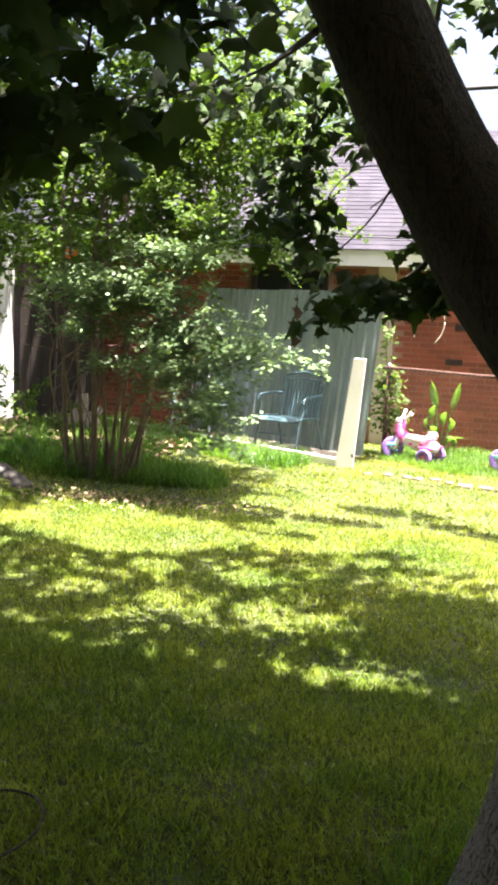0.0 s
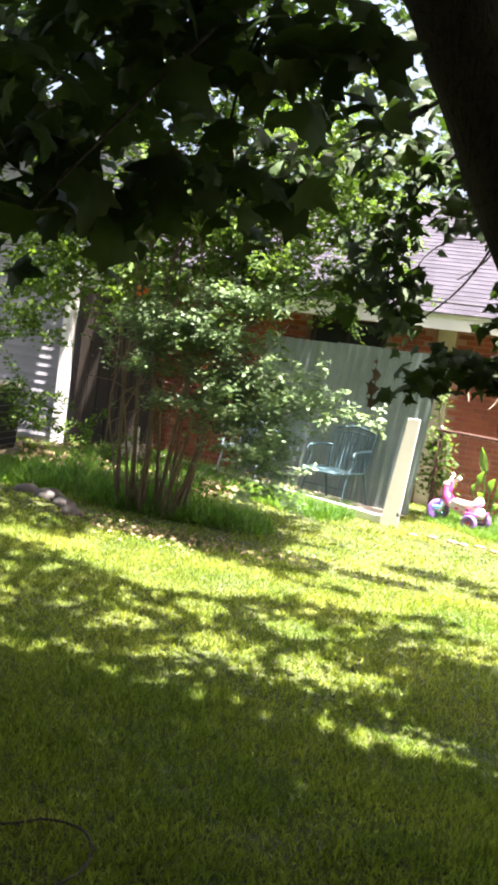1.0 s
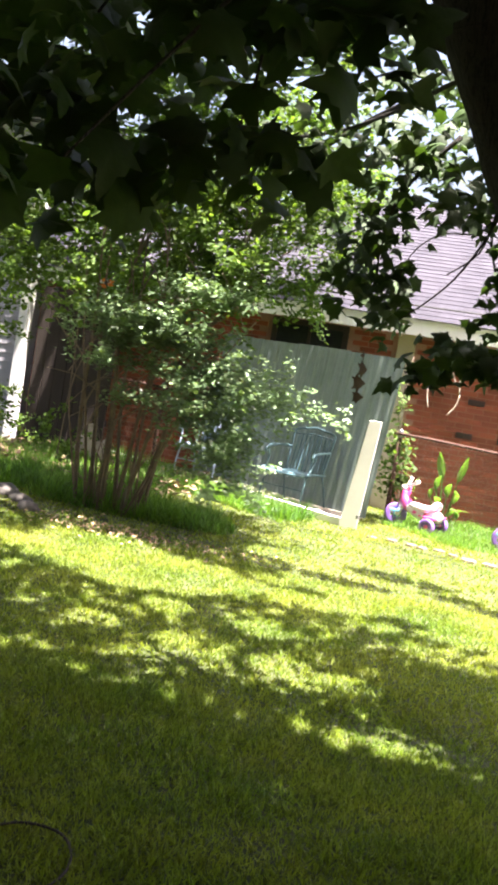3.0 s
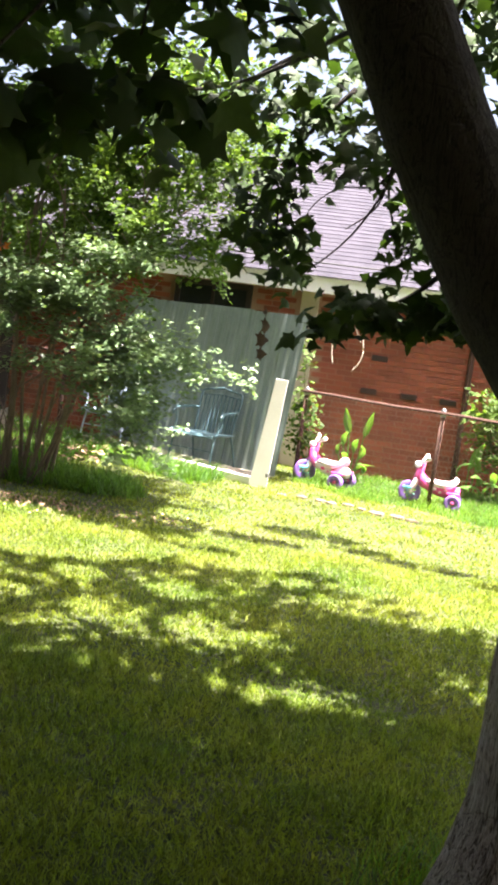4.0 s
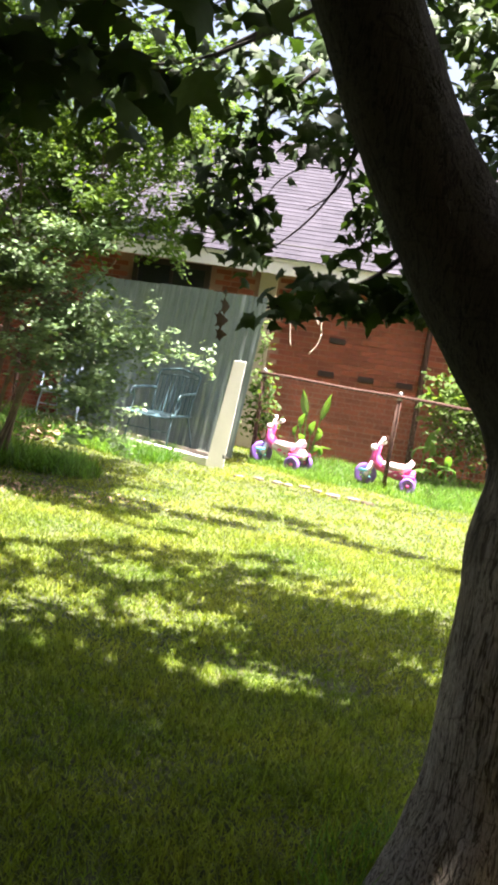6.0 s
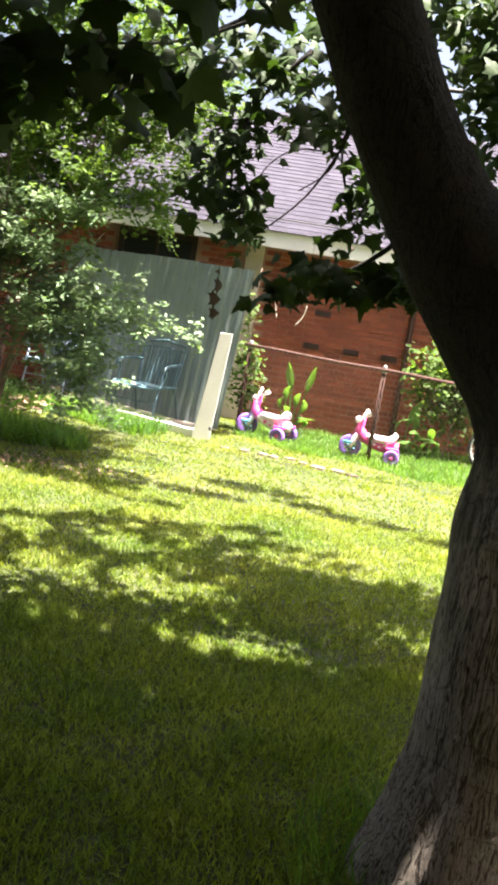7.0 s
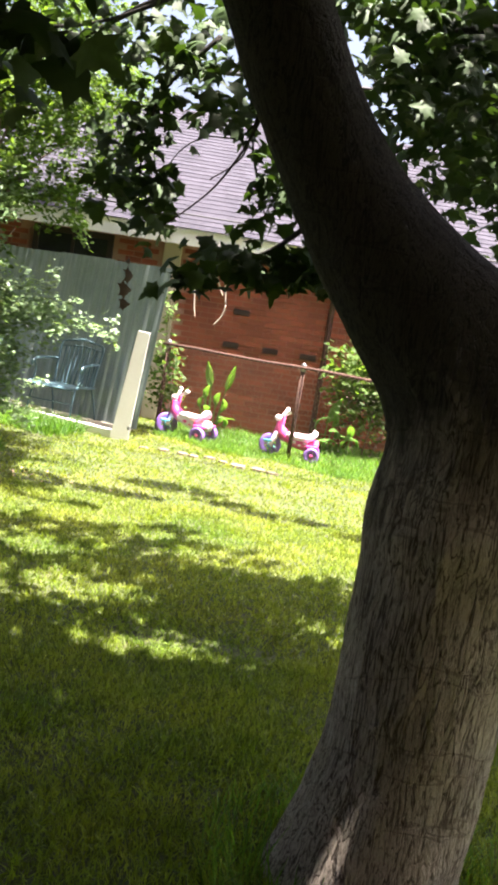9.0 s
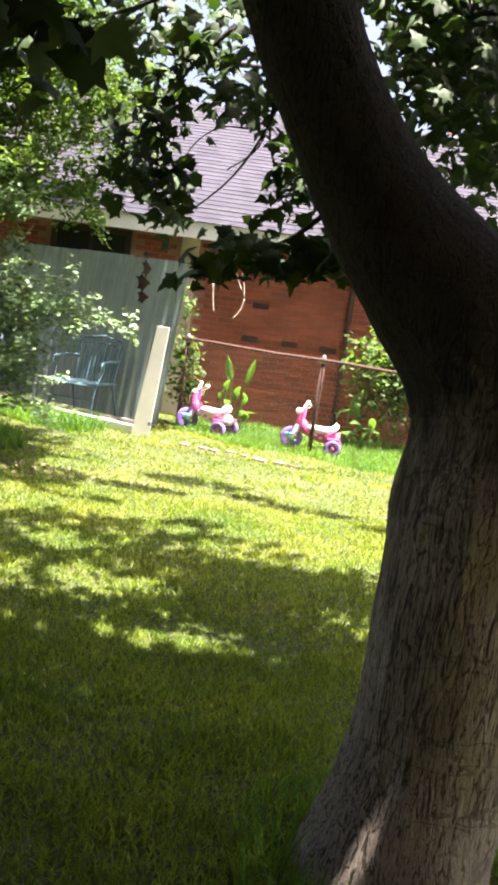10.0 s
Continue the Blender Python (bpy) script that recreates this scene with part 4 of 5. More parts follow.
    # mostly out of view: added to keep sky and sun off the limb
    leaves("leaf_spray", [(-1.5, 3.3, 2.7, 0.6, 0.7, 0.2, 130), (0.9, 3.4, 2.95, 0.5, 0.6, 0.2, 200), (-1.6, 3.0, 2.4, 0.4, 0.5, 0.25, 150), (0.3, 1.3, 3.1, 1.5, 0.9, 0.25, 2200), (0.2, -0.8, 3.0, 2.4, 1.0, 0.5, 3000), (5.2, 1.0, 3.4, 0.8, 3.2, 1.3, 3600), (-5.4, 0.2, 3.4, 0.8, 2.8, 1.3, 3600), (0.0, -2.4, 3.6, 5.0, 0.5, 1.2, 3600), (3.9, 4.6, 3.6, 0.8, 0.8, 0.9, 900), (0.33, 2.55, 3.6, 0.36, 0.28, 0.15, 220)], "upper maple leaves, mostly unseen ones added to darken the limb", 0.13)

    # a few dead leaves caught on the hanging spray
    dead = np.array([(-0.60, 4.2, 1.60), (-0.615, 4.2, 1.54), (-0.59, 4.21, 1.66), (-0.605, 4.19, 1.48)]) - off
    scattered("dead_leaf", MAPLE_PTS, MAPLE_FACES, dead, [0.075, 0.08, 0.07, 0.06], [(0.9, -0.4, 0.1), (0.8, -0.6, 0.2), (0.9, 0.3, 0.1), (0.7, -0.7, 0.1)], np.array([1.5, 1.2, 1.8, 1.4]), DRYLEAF, tree, "shrivelled brown leaves on a twig")

    # the unseen crown: leaves laid to shade lawn, shelter and shrub, with sun-patch gaps
    gaps = [
        (-1.33, 4.95, 0.17, 0.13), (-1.54, 4.66, 0.06, 0.07), (-1.12, 4.45, 0.17, 0.17), (-0.91, 4.97, 0.13, 0.06), (-0.50, 4.78, 0.15, 0.19), (-0.48, 4.31, 0.12, 0.07), (-0.16, 4.37, 0.10, 0.12),
        (-1.14, 5.58, 0.08, 0.08), (0.57, 4.80, 0.18, 0.12), (0.88, 4.95, 0.16, 0.10), (-1.75, 5.55, 0.08, 0.07), (-0.72, 4.86, 0.05, 0.04), (-0.35, 4.58, 0.07, 0.08), (-1.95, 5.05, 0.06, 0.05), (0.2, 5.35, 0.07, 0.05),
        (-6.40, 11.50, 0.16, 0.22), (-4.6, 10.4, 0.42, 0.5), (-5.4, 10.3, 0.25, 0.3), (-5.9, 10.9, 0.2, 0.25)]
    streaks = [(-0.55, 7.86, 0.42, 0.13), (-0.1, 7.55, 0.24, 0.10), (0.40, 7.36, 0.40, 0.12), (-0.42, 6.42, 0.22, 0.10), (-1.2, 7.35, 0.7, 0.10), (-1.9, 7.05, 0.5, 0.12), (1.3, 7.0, 0.6, 0.14), (-2.35, 8.02, 0.50, 0.34), (-1.3, 6.75, 0.35, 0.07)]

    def inside(x, y, spots, wob, grow):
        return any(((x - gx) / (a + grow)) ** 2 + ((y - gy) / (b + grow)) ** 2 < 1.0 + 2.4 * wob for gx, gy, a, b in spots)

    def shaded(x, y):
        wob = 0.25 * noise.noise(Vector((x * 2.2, y * 2.2, 1))) + 0.16 * noise.noise(Vector((x * 7, y * 7, 2)))
        if inside(x, y, gaps, wob, 0.085):
            return False
        # opening out of view, so sunlit grass there brightens the lower trunk
        if ((x - 2.15) / 0.98) ** 2 + ((y - 1.95) / 1.5) ** 2 < 1.0 + 2.2 * wob:
            return False
        # leaves added to shade the siding, the shrub and the shelter's bay
        if (x < -3.3 and 6.6 < y and wob > -0.14) or (-3.6 < x < -1.4 and 7.1 + wob < y < 7.6 + 0.3 * wob):
            return True
        d = Vector((x, y, 0)) - SLAB_A
        if d.dot(SLAB_DIR) > 0.12 and 0.03 < d.dot(Vector((0.463, 0.886, 0))) < 0.95:
            return True
        edge = 6.12 - 0.35 * max(x, 0.0) + 0.8 * wob + 0.25 * math.exp(-((x + 1.1) / 0.45) ** 2) - 0.5 * math.exp(-((x + 2.2) / 0.5) ** 2)
        return y < edge or inside(x, y, streaks, wob, 0.02)

    cs, ss, ns, sp = [], [], [], []
    k = 0
    while k < 150000:
        k += 1
        gx, gy = rng.uniform(-10.0, 5.5), rng.uniform(-4.0, 12.5) if k % 2 else rng.uniform(-3.0, 4.1)
        if not shaded(gx, gy):
            continue
        # fewer leaves here, to half light the lawn at the shade's edge
        if gx > -0.5 and 5.0 < gy < 6.4 and rng.random() < 0.62 + 0.5 * noise.noise(Vector((gx * 3, gy * 3, 4))):
            continue
        h = rng.uniform(4.6, 6.4)
        s = h / TO_SUN.z
        cs.append((gx + TO_SUN.x * s, gy + TO_SUN.y * s, h))
        ss.append(0.135 * rng.uniform(0.7, 1.2))
        a = rng.normal(0, 0.45, 2)
        ns.append((a[0], a[1], 1.0))
        sp.append(rng.uniform(0, 6.283))
    scattered("crown", BROAD_PTS, BROAD_FACES, np.array(cs) - off, ss, ns, np.array(sp), MAPLE, tree, "unseen leafy crown overhead, laid out for lawn shade and sun patches")


make_maple()


# ---- unseen wall added behind the camera to block sky light ----
def make_rear():
    bm = boxed(-12, 12, -3.4, -3.1, 0, 5.6)
    tagged(link("wall_south", bm, BRICKJ), "unseen brick wall added behind the viewer to block sky light", "wall", kind="structure")


make_rear()


# ---- the multi-stemmed shrub ----
def make_shrub():
    sh = thing("tall_shrub", "tall many-stemmed shrub with small glossy leaves", "shrub", (-3.1, 8.2, 0))
    r = np.random.default_rng(11)
    # stems that rise from a spread clump: foot (x, y), then lean per metre, height and radius
    feet = [(-0.62, 0.0, -0.04, 2.6, 0.026), (-0.50, 0.12, -0.02, 3.2, 0.024), (-0.44, -0.12, -0.10, 2.2, 0.016), (-0.36, 0.05, 0.01, 3.0, 0.030), (-0.28, -0.1, 0.03, 2.5, 0.018), (-0.22, 0.15, -0.06, 3.3, 0.020), (-0.16, -0.05, 0.14, 2.6, 0.026), (-0.10, 0.1, 0.10, 3.1, 0.018), (-0.06, -0.14, 0.24, 2.0, 0.024), (0.0, 0.05, 0.28, 2.4, 0.030), (0.04, -0.06, 0.36, 1.9, 0.018), (0.06, 0.14, 0.18, 3.4, 0.022), (-0.55, -0.1, -0.22, 1.6, 0.013), (-0.3, -0.16, 0.20, 1.5, 0.012), (-0.02, -0.16, 0.55, 1.4, 0.014)]
    for i, (x0, y0, lean, h, rad) in enumerate(feet):
        line = smooth_line([(x0 * 0.9, y0 * 0.9, -0.05), (x0 + 0.30 * lean * h + r.normal(0, .02), y0 + r.normal(0, .03), 0.33 * h), (x0 + 0.62 * lean * h + r.normal(0, .06), y0 + r.normal(0, .06), 0.66 * h), (x0 + lean * h + r.normal(0.1, .12), y0 + r.normal(0.05, .15), h)], 4)
        bm = bmesh.new()
        tube(bm, line, [rad * (1 - 0.72 * k / (len(line) - 1)) for k in range(len(line))], 8, jitter=0.25, seed=i)
        stem = part("stem", bm, TWIG, sh, "", True)
        for k in range(5):
            p = line[int(len(line) * (0.34 + 0.13 * k))]
            q = p + Vector((r.normal(0.12, 0.32), r.normal(-0.15, 0.28), r.uniform(0.12, 0.45)))
            bm = bmesh.new()
            tube(bm, [p, p.lerp(q, 0.5) + Vector((0, 0, 0.05)), q], [rad * 0.38, rad * 0.26, 0.003], 5)
            part("twig", bm, TWIG, stem)
    for i in range(26):
        x0, y0 = r.uniform(-0.62, 0.12), r.uniform(-0.2, 0.2)
        h = r.uniform(0.25, 0.8)
        bm = bmesh.new()
        tube(bm, [(x0, y0, -0.02), (x0 + r.normal(0, .05), y0 + r.normal(0, .04), h * 0.6), (x0 + r.normal(0, .12), y0 + r.normal(-.05, .08), h)], [0.008, 0.006, 0.003], 5)
        part("sucker", bm, TWIG, sh)
    blobs = [
        # bright layered sprays at breast to head height
        (-3.45, 7.85, 1.70, 0.32, 0.3, 0.10, 520), (-3.1, 7.8, 1.72, 0.34, 0.3, 0.11, 900), (-2.78, 7.75, 1.68, 0.32, 0.3, 0.10, 760), (-2.45, 7.8, 2.04, 0.34, 0.25, 0.07, 520), (-3.15, 7.75, 1.42, 0.22, 0.2, 0.10, 300),
        (-2.36, 7.8, 1.44, 0.32, 0.3, 0.10, 640), (-2.02, 7.85, 1.28, 0.32, 0.3, 0.13, 620), (-1.66, 7.95, 1.33, 0.28, 0.3, 0.05, 110), (-1.85, 7.9, 1.16, 0.18, 0.2, 0.06, 90), (-2.36, 7.7, 1.02, 0.30, 0.25, 0.18, 660), (-2.22, 7.7, 0.78, 0.22, 0.2, 0.15, 460), (-2.12, 7.65, 0.55, 0.12, 0.15, 0.11, 190), (-2.85, 7.75, 1.08, 0.22, 0.2, 0.16, 170), (-2.6, 7.8, 1.25, 0.3, 0.3, 0.12, 260),
        # airy upper growth
        (-3.2, 8.4, 2.45, 0.7, 0.5, 0.30, 1250), (-2.4, 8.4, 2.3, 0.6, 0.5, 0.34, 1350), (-2.6, 8.5, 2.9, 0.8, 0.5, 0.32, 1600), (-2.0, 8.5, 3.3, 0.7, 0.5, 0.35, 1350), (-1.75, 8.4, 2.65, 0.45, 0.4, 0.4, 700), (-3.3, 8.5, 3.2, 0.7, 0.5, 0.4, 1300), (-2.6, 8.6, 3.7, 0.9, 0.5, 0.35, 1600), (-3.75, 8.3, 2.1, 0.35, 0.3, 0.28, 420), (-3.9, 8.6, 3.8, 0.8, 0.5, 0.5, 900),
        (-4.7, 8.5, 2.25, 0.5, 0.4, 0.45, 620), (-5.1, 8.6, 0.85, 0.3, 0.3, 0.16, 170), (-4.0, 8.4, 0.6, 0.35, 0.3, 0.2, 110), (-5.35, 8.8, 1.55, 0.35, 0.3, 0.3, 260), (-5.7, 9.5, 1.9, 0.35, 0.3, 0.4, 420), (-6.0, 9.6, 2.6, 0.45, 0.3, 0.35, 380), (-5.5, 9.9, 0.5, 0.4, 0.3, 0.3, 360),
    ]
    for low, material, label in ((True, LITLEAF, "shrub leaves in flat layered sprays, painted paler as sunlit"), (False, SHRUB, "small yellow-green leaves of the airy upper growth")):
        cs, ss, ns, sp = [], [], [], []
        for cx, cy, cz, rx, ry, rz, n in blobs:
            if (cz < 2.1 and cy < 8.1) != low:
                continue
            m = max(6, n // 26)
            for _ in range(m):
                q = np.clip(r.normal(0, 0.55, 3), -1.2, 1.2)
                c0 = np.array((cx + rx * q[0], cy + ry * q[1], cz + rz * q[2]))
                d = r.normal(0, 1, 3) * (1, 1, 0.35)
                d /= np.linalg.norm(d)
                for k in range(3 * n // m):
                    cs.append(c0 + d * (0.006 * k) + r.normal(0, 0.032, 3))
                    ss.append(r.uniform(0.034, 0.066))
                    a = r.normal(0, 0.35 if low else 0.8, 2)
                    ns.append((a[0], a[1] - 0.25, 1.0))
                    sp.append(r.uniform(0, 6.283))
        scattered("foliage", OVAL_PTS, OVAL_FACES, np.array(cs) - np.array((-3.1, 8.2, 0)), ss, ns, np.array(sp), material, sh, label)
    bloom = np.array([(-0.40, -0.35, 2.02), (-0.38, -0.36, 2.05), (-0.42, -0.34, 2.05), (-0.39, -0.36, 1.99)])
    scattered("blossom", OVAL_PTS, OVAL_FACES, bloom, [0.07] * 4, [(0.2, -1, 0.3), (0.5, -1, 0.1), (-0.5, -1, 0.2), (0, -1, -0.2)], np.array([0.4, 1.2, 2.2, 4.0]), ORANGE, sh, "single orange blossom", "")


make_shrub()


# ---- plants along the wall ----
def leafy(name, label, at, blobs, size, material, stems, seed, category="plant"):
    t = thing(name, label, category, at)
    r = np.random.default_rng(seed)
    for s in stems:
        bm = bmesh.new()
        tube(bm, smooth_line(s, 4), [0.008] * (4 * (len(s) - 1)) + [0.004], 6)
        part("stem", bm, TWIG, t, "", True)
    cs, ss, ns, sp = [], [], [], []
    for cx, cy, cz, rx, ry, rz, n in blobs:
        for _ in range(n):
            q = np.clip(r.normal(0, 0.5, 3), -1.2, 1.2)
            cs.append((cx + rx * q[0], cy + ry * q[1], cz + rz * q[2]))
            ss.append(size * r.uniform(0.6, 1.3))
            a = r.normal(0, 0.7, 2)
            ns.append((a[0], a[1] - 0.3, 1.0))
            sp.append(r.uniform(0, 6.283))
    scattered("foliage", OVAL_PTS, OVAL_FACES, cs, ss, ns, np.array(sp), material, t)
    return t


leafy("wall_shrub", "green leafy shrub against the brick wall", (1.35, 11.45, 0.03), [(0, 0, 0.75, 0.5, 0.25, 0.55, 1500), (-0.25, -0.05, 0.95, 0.3, 0.2, 0.3, 500), (0.5, 0, 1.1, 0.5, 0.25, 0.4, 700)], 0.085, SHRUB, [[(0, 0, 0), (0.05, 0, 0.5), (0.0, 0, 1.0)], [(-0.1, 0, 0), (-0.25, 0, 0.6), (-0.3, 0, 1.0)], [(0.1, 0, 0), (0.3, 0, 0.6), (0.5, 0, 1.1)]], 21, "shrub")
VINE = leafy("vine", "pale green vine climbing beside the shelter", (-1.12, 11.3, 0.02), [(0.02, -0.2, 0.80, 0.15, 0.12, 0.25, 300), (0.05, -0.2, 0.45, 0.2, 0.1, 0.22, 280), (-0.05, 0, 1.3, 0.10, 0.1, 0.25, 70)], 0.07, SHRUB, [[(0, 0, 0), (0.05, 0, 0.6), (-0.05, 0, 1.2), (0.0, 0, 1.9)], [(0.1, 0, 0), (0.1, 0, 0.5), (0.02, 0, 0.9)]], 22)
leafy("flowering_tree", "distant tree with reddish blossom", (3.6, 17.5, 0), [(0, 0, 4.3, 1.2, 0.8, 1.2, 900), (-0.6, 0, 3.4, 0.9, 0.6, 0.8, 500)], 0.14, PETAL, [[(0, 0, 0), (0.1, 0, 1.6), (0, 0, 3.4)], [(0, 0, 1.4), (-0.5, 0, 2.6), (-0.8, 0, 3.6)]], 23, "tree")


leafy("background_tree", "dark leafy tree behind the tall shrub", (-5.0, 10.4, 0.0), [(0.0, 0, 3.0, 1.0, 0.5, 0.9, 1800), (-0.9, 0, 2.4, 0.7, 0.4, 0.7, 800), (1.3, 0, 3.2, 0.9, 0.5, 0.8, 1500), (2.2, 0.1, 3.6, 0.8, 0.4, 0.6, 800), (0.6, -0.1, 2.2, 0.6, 0.4, 0.4, 500)], 0.12, SHRUB, [[(0, 0, 0), (0.05, 0, 1.2), (0, 0, 2.8)], [(0.0, 0, 1.1), (0.7, 0, 2.2), (1.4, 0, 3.2)], [(0.0, 0, 1.4), (-0.5, 0, 2.0), (-0.9, 0, 2.6)]], 24, "tree")


def make_canna(at, leaves, label, seed):
    t = thing("canna_plant", label, "plant", at, group="broad-leaved plants")
    r = np.random.default_rng(seed)
    for x, h, lean, turn, size in leaves:
        stem = [(x * 0.3, 0, 0), (x * 0.7, 0, h * 0.5), (x, 0, h)]
        bm = bmesh.new()
        tube(bm, smooth_line(stem, 4), [0.011] * 5 + [0.008] * 4, 6)
        part("stem", bm, CANNA, t, "", True)
        bm = bmesh.new()
        n = 10
        rows = []
        for k in range(n + 1):
            f = k / n
            w = 0.052 * size * (math.sin(math.pi * min(1.0, 0.04 + f)) ** 0.75) * (1.12 - 0.5 * f) + 0.002
            y, z = -lean * f * f * 0.26 * size, 0.38 * size * (f - 0.45 * lean * f * f)
            rows.append([bm.verts.new((w * c, y - 0.45 * w * abs(c) + 0.006 * math.sin(9 * f + 3 * c), z)) for c in (-1, -0.5, 0, 0.5, 1)])
        for a, b in zip(rows, rows[1:]):
            for k in range(4):
                bm.faces.new((a[k], a[k + 1], b[k + 1], b[k]))
        bm.transform(Matrix.Translation((x, 0, h - 0.05)) @ Matrix.Rotation(radians(turn), 4, "Z") @ Matrix.Rotation(radians(40 * math.copysign(1, x) * min(1.0, abs(x) * 4) + r.normal(0, 12)), 4, "Y"))
        part("leaf", bm, CANNA, t, "", True)


make_canna((-0.50, 11.6, 0.03), [(-0.07, 0.58, 0.3, 10, 1.0), (0.12, 0.56, 0.2, -35, 1.05), (-0.12, 0.42, 0.8, 30, 0.85), (0.02, 0.36, 0.9, 20, 0.85), (0.10, 0.30, 0.9, -20, 0.9), (0.16, 0.12, 1.2, -30, 0.9), (-0.18, 0.32, 0.9, 40, 0.75), (-0.05, 0.2, 1.1, -10, 0.9), (0.05, 0.12, 1.3, 60, 0.8)], "broad-leaved green plant by the brick wall", 31)
make_canna((0.86, 11.35, 0.03), [(0.02, 0.40, 0.5, 15, 1.15), (0.10, 0.36, 0.8, -40, 1.0), (-0.12, 0.32, 1.1, 60, 0.9), (0.14, 0.22, 1.4, -30, 1.0), (0.18, 0.10, 1.6, -50, 0.95), (-0.04, 0.10, 1.5, 20, 0.9), (-0.15, 0.14, 1.4, 80, 0.8)], "low broad-leaved plant beside the shrub", 32)
make_canna((1.15, 11.2, 0.03), [(0.0, 0.25, 1.0, -10, 0.9), (0.12, 0.16, 1.3, -60, 0.9), (-0.1, 0.14, 1.3, 50, 0.85)], "small broad-leaved plant in front of the shrub", 33)


def make_wire(name, label, pts, radius, material):
    bm = bmesh.new()
    tube(bm, smooth_line(pts, 6), radius, 6)
    ob = link(name, bm, material, smooth=True)
    return tagged(ob, label, "cable" if "cable" in name else "twig")


make_wire("overhead_cable", "thin black cable strung across the garden", [(-9.0, 9.0, 2.46), (-4.3, 9.0, 2.385), (-2.2, 9.0, 2.345), (-0.5, 9.0, 2.31), (6.0, 9.4, 2.40)], 0.007, BLACK)
make_wire("overhead_cable", "thick dark service cable against the sky", [(-6.0, 9.4, 3.72), (-0.9, 9.0, 3.60), (-0.4, 9.0, 3.60), (7.0, 8.5, 3.8)], 0.02, BLACK)
make_wire("garden_hose", "thin dark brown hose lying in the grass", [(-2.1, 2.8, 0.02), (-1.6, 2.72, 0.02), (-1.31, 2.69, 0.03), (-1.18, 2.80, 0.03), (-1.05, 2.80, 0.035), (-0.97, 2.72, 0.03), (-0.94, 2.60, 0.03), (-0.98, 2.46, 0.03), (-1.08, 2.34, 0.03), (-1.5, 2.2, 0.02)], 0.0045, DARKWOOD)
for line in (((-0.72, 1.95), (-0.66, 1.78), (-0.60, 1.66)), ((-0.62, 1.86), (-0.58, 1.74), (-0.56, 1.58)), ((-0.95, 1.7), (-0.93, 1.5), (-0.9, 1.36)), ((-0.55, 1.56), (-0.58, 1.42), (-0.66, 1.3))):
    bm = bmesh.new()
    tube(bm, smooth_line([(x + 1.12, 0.45, z - 0.02) for x, z in line], 4), 0.009, 6)
    part("dry_twig", bm, PALETWIG, VINE, "pale dead vine twig", True)


def make_stones():
    r = np.random.default_rng(5)
    for x, y, s in ((-4.2, 7.85, 0.13), (-3.95, 7.7, 0.10), (-3.74, 7.45, 0.09), (-4.5, 7.95, 0.11)):
        bm = bmesh.new()
        bmesh.ops.create_icosphere(bm, subdivisions=2, radius=s)
        bmesh.ops.scale(bm, vec=(1.3, 0.9, 0.7), verts=bm.verts)
        for v in bm.verts:
            v.co *= 1 + 0.3 * noise.noise(v.co * 8 + Vector((x, y, 0)))
        bm.transform(Matrix.Translation((x, y, s * 0.2)))
        tagged(link("garden_stone", bm, STONE, smooth=True), "dark rough garden stone in the grass", "stone", "stones by the shrub")


make_stones()


def make_planks():
    """Weathered boards and a broken slab leaning in the sun behind the shrub."""
    for x, y, h, w, lean, roll in ((-4.80, 10.55, 0.50, 0.07, 24, 38), (-4.62, 10.5, 0.55, 0.10, 16, -9), (-4.42, 10.58, 0.42, 0.08, 30, -34), (-4.98, 10.7, 0.36, 0.12, 18, 22)):
        m = Matrix.Translation((x, y, -0.01)) @ Matrix.Rotation(radians(-lean), 4, "X") @ Matrix.Rotation(radians(roll), 4, "Y")
        ob = link("board", boxed(-w / 2, w / 2, -0.015, 0.015, 0, h, bevel=0.004, m=m), PALEWOOD)
        tagged(ob, "pale weathered board leaning in the sun", "board", "boards behind the shrub")
    for x, y, turn, length in ((-4.9, 10.25, 18, 0.75), (-4.5, 10.3, -24, 0.6)):
        m = Matrix.Translation((x, y, 0.07)) @ Matrix.Rotation(radians(turn), 4, "Z") @ Matrix.Rotation(radians(5), 4, "Y")
        ob = link("board", boxed(-length / 2, length / 2, -0.05, 0.05, -0.06, -0.03, bevel=0.004, m=m), PALEWOOD)
        tagged(ob, "pale weathered board lying on leaf litter", "board", "boards behind the shrub")


make_planks()


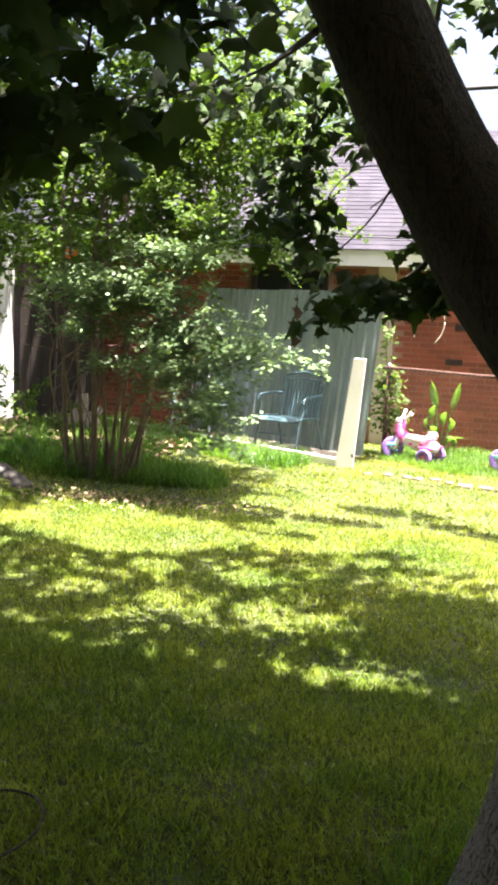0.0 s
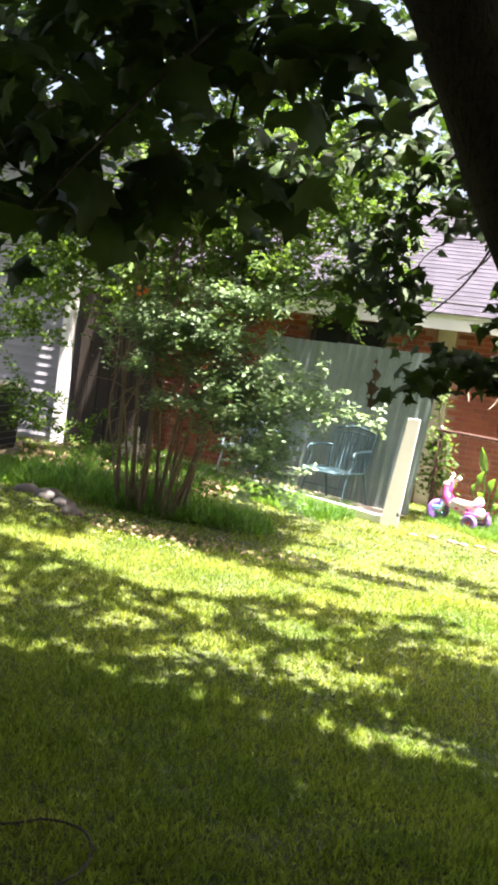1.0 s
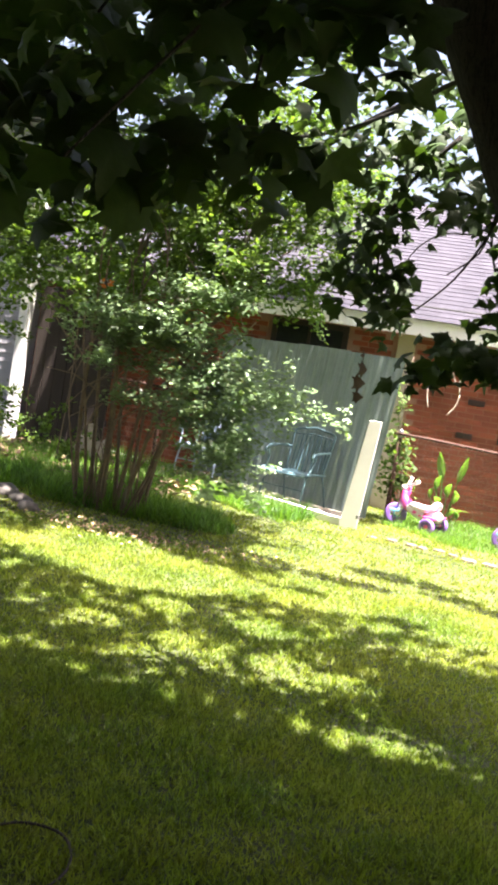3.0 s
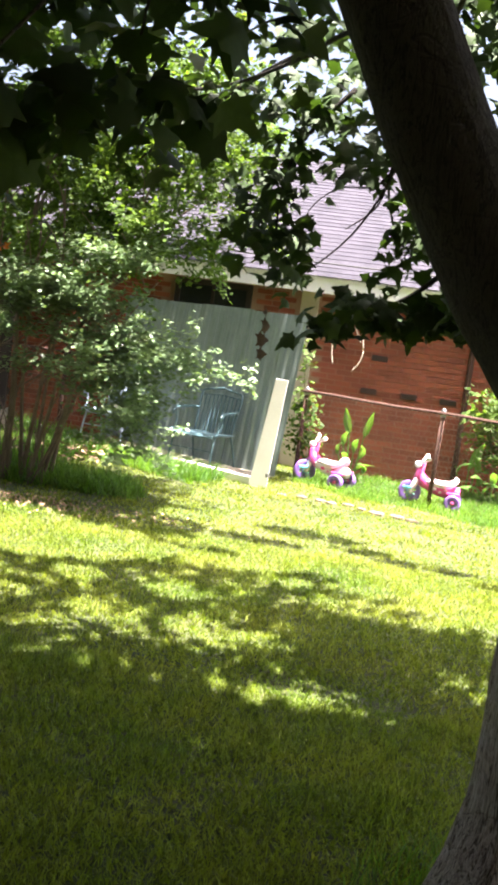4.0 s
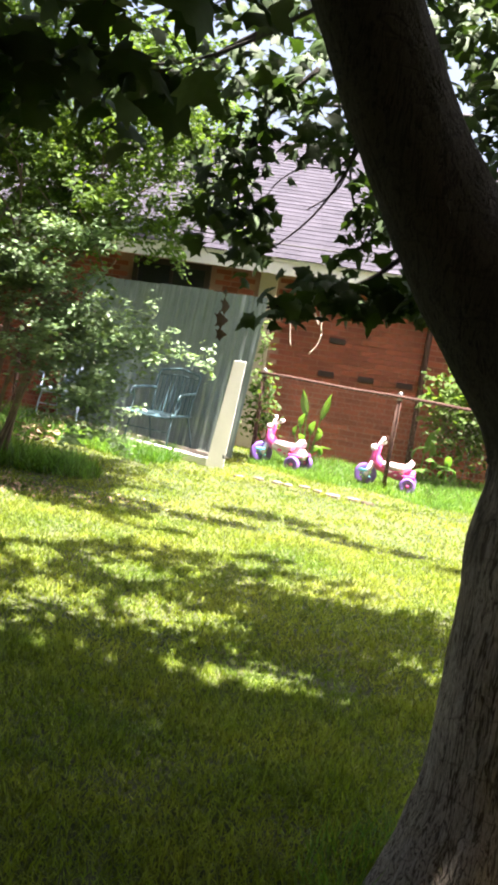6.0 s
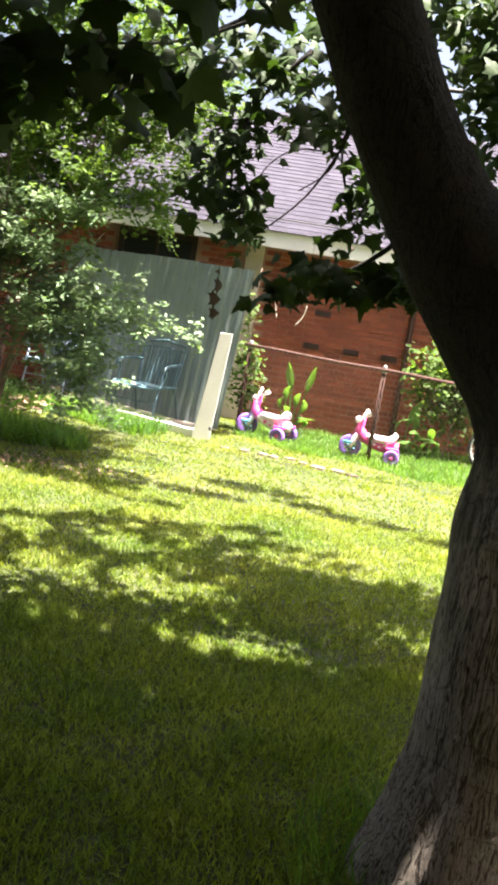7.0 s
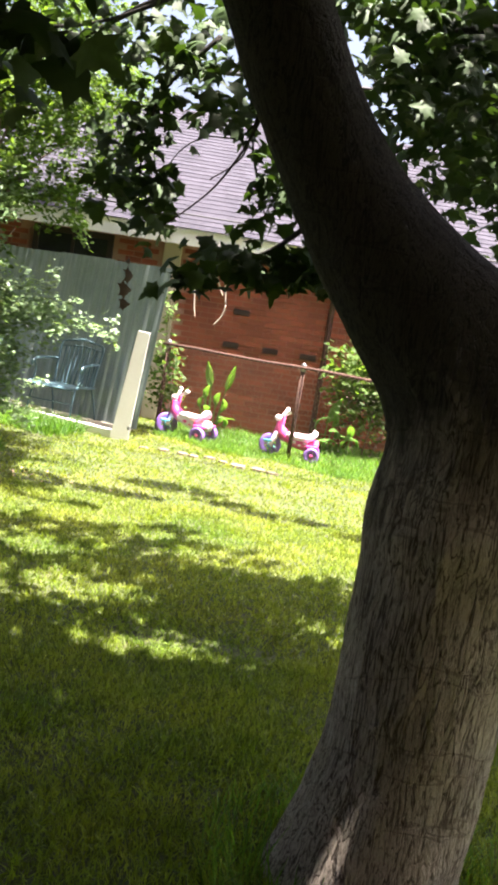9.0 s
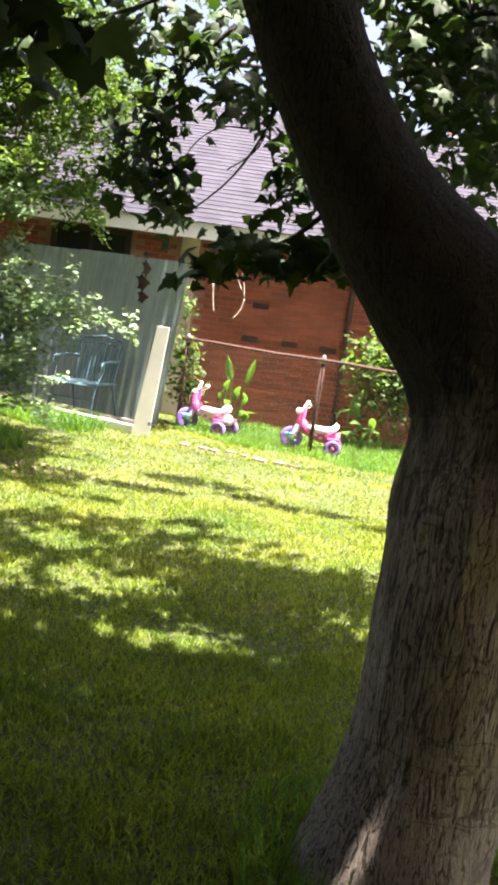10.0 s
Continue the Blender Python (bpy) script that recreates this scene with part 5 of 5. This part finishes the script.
def make_edging():
    """Flat pale stones half sunk along the bed's edge."""
    r = np.random.default_rng(15)
    for k in range(9):
        f = k / 8
        x, y = -1.0 + 1.25 * f + r.normal(0, 0.03), 9.62 - 0.28 * f * f + r.normal(0, 0.04)
        bm = bmesh.new()
        n, a0 = 7, r.uniform(0, 6.28)
        size = r.uniform(0.03, 0.055) if k != 6 else 0.065
        top = [bm.verts.new((size * 1.5 * q * math.cos(a0 + i * 0.8976), size * q * math.sin(a0 + i * 0.8976), 0.022)) for i, q in enumerate(r.uniform(0.75, 1.15, n))]
        low = [bm.verts.new((v.co.x * 1.1, v.co.y * 1.1, -0.04)) for v in top]
        bm.faces.new(top)
        bm.faces.new(low[::-1])
        for i in range(n):
            bm.faces.new((low[i], low[(i + 1) % n], top[(i + 1) % n], top[i]))
        bmesh.ops.bevel(bm, geom=[e for e in bm.edges if e.verts[0].co.z > 0 and e.verts[1].co.z > 0], offset=0.008, segments=1, affect="EDGES")
        bm.transform(Matrix.Translation((x, y, ground_height(x, y) + 0.004)) @ Matrix.Rotation(radians(r.uniform(-20, 5)), 4, "Z"))
        tagged(link("edging_stone", bm, EDGING), "flat pale stone sunk at the edge of the lawn", "stone", "edging stones")


make_edging()


def make_bicycle_wheel():
    w = thing("bicycle_wheel", "small white spoked bicycle wheel leaning in the plants", "wheel", (1.86, 11.25, 0.27), 12)
    ring = lambda r, y=0.0: [(r * math.cos(k * math.pi / 20), y, r * math.sin(k * math.pi / 20)) for k in range(41)]
    bm = bmesh.new()
    tube(bm, ring(0.26), 0.018, 8, cap=False)
    part("tyre", bm, BLACK, w, "black tyre", True)
    bm = bmesh.new()
    tube(bm, ring(0.236), 0.011, 6, cap=False)
    part("rim", bm, WHITE, w, "white rim", True)
    bm = bmesh.new()
    tube(bm, [(0, -0.03, 0), (0, 0.03, 0)], 0.02, 10)
    part("hub", bm, STEEL, w, "", True)
    for k in range(20):
        a = k * math.pi / 10
        bm = bmesh.new()
        tube(bm, [(0.018 * math.cos(a), 0.02 * (-1) ** k, 0.018 * math.sin(a)), (0.232 * math.cos(a + 0.12), 0, 0.232 * math.sin(a + 0.12))], 0.002, 4)
        part("spoke", bm, WHITE, w)


make_bicycle_wheel()


def make_litter():
    r = np.random.default_rng(9)
    n = 900
    cs = np.stack([r.uniform(-6.3, -3.0, n), r.uniform(9.3, 11.3, n), r.uniform(0.07, 0.12, n)], 1)
    ns = np.stack([r.normal(0, 0.35, n), r.normal(0, 0.35, n), np.ones(n)], 1)
    ob = scattered("leaf_litter", OVAL_PTS, OVAL_FACES, cs, r.uniform(0.06, 0.12, n), ns, r.uniform(0, 6.28, n), LITTER, None, "sunlit dry leaf litter behind the shrub")
    tagged(ob, category="leaf litter")
    n = 650
    cs = np.stack([r.normal(-2.7, 0.6, n), r.normal(7.35, 0.18, n), r.uniform(0.015, 0.03, n)], 1)
    ns = np.stack([r.normal(0, 0.4, n), r.normal(0, 0.4, n), np.ones(n)], 1)
    ob = scattered("leaf_litter", OVAL_PTS, OVAL_FACES, cs, r.uniform(0.02, 0.042, n), ns, r.uniform(0, 6.28, n), LITTER, None, "thin brown leaf litter on the lawn before the shrub")
    tagged(ob, category="leaf litter")


make_litter()


# ---- bricks of the wall: the nearest as pieces, the rest joined ----
def make_bricks():
    bl, bh, j = 0.194, 0.057, 0.0105
    me = bpy.data.meshes.new("brick")
    bm = boxed(-bl / 2, bl / 2, 0, 0.06, 0, bh, bevel=0.0)
    bm.to_mesh(me)
    bm.free()
    me.materials.append(BRICK)
    verts, faces = [], []
    count = 0
    rows = int((EAVE_Z - 0.14) / (bh + j))
    for r in range(rows):
        z = 0.02 + r * (bh + j)
        x = BRICK_X0 + (r % 2) * (bl + j) / 2 + bl / 2
        while x < BRICK_X1 - bl / 2:
            dy = HOUSE_Y + 0.003 * rng.standard_normal()
            blocked = (-3.15 < x < -1.95 and 0.9 < z + bh and z < 2.2) or -1.52 < x < -1.1
            if not blocked:
                if -1.1 < x < 1.3 and 0.25 < z < 2.0 and count < 300:
                    ob = new("brick", me)
                    ob.parent = HOUSE_WALL
                    ob.location = (x, dy, z)
                    count += 1
                else:
                    k = len(verts)
                    for vx in (x - bl / 2, x + bl / 2):
                        for vy in (dy, dy + 0.06):
                            for vz in (z, z + bh):
                                verts.append((vx, vy, vz))
                    faces.extend(tuple(k + q for q in f) for f in ((0, 4, 5, 1), (1, 5, 7, 3), (0, 2, 6, 4), (0, 1, 3, 2), (4, 6, 7, 5)))
            x += bl + j
    m2 = bpy.data.meshes.new("bricks")
    m2.from_pydata(verts, [], faces)
    m2.materials.append(BRICKJ)
    ob = new("bricks", m2)
    ob.parent = HOUSE_WALL
    tagged(ob, kind="stuff")


make_bricks()
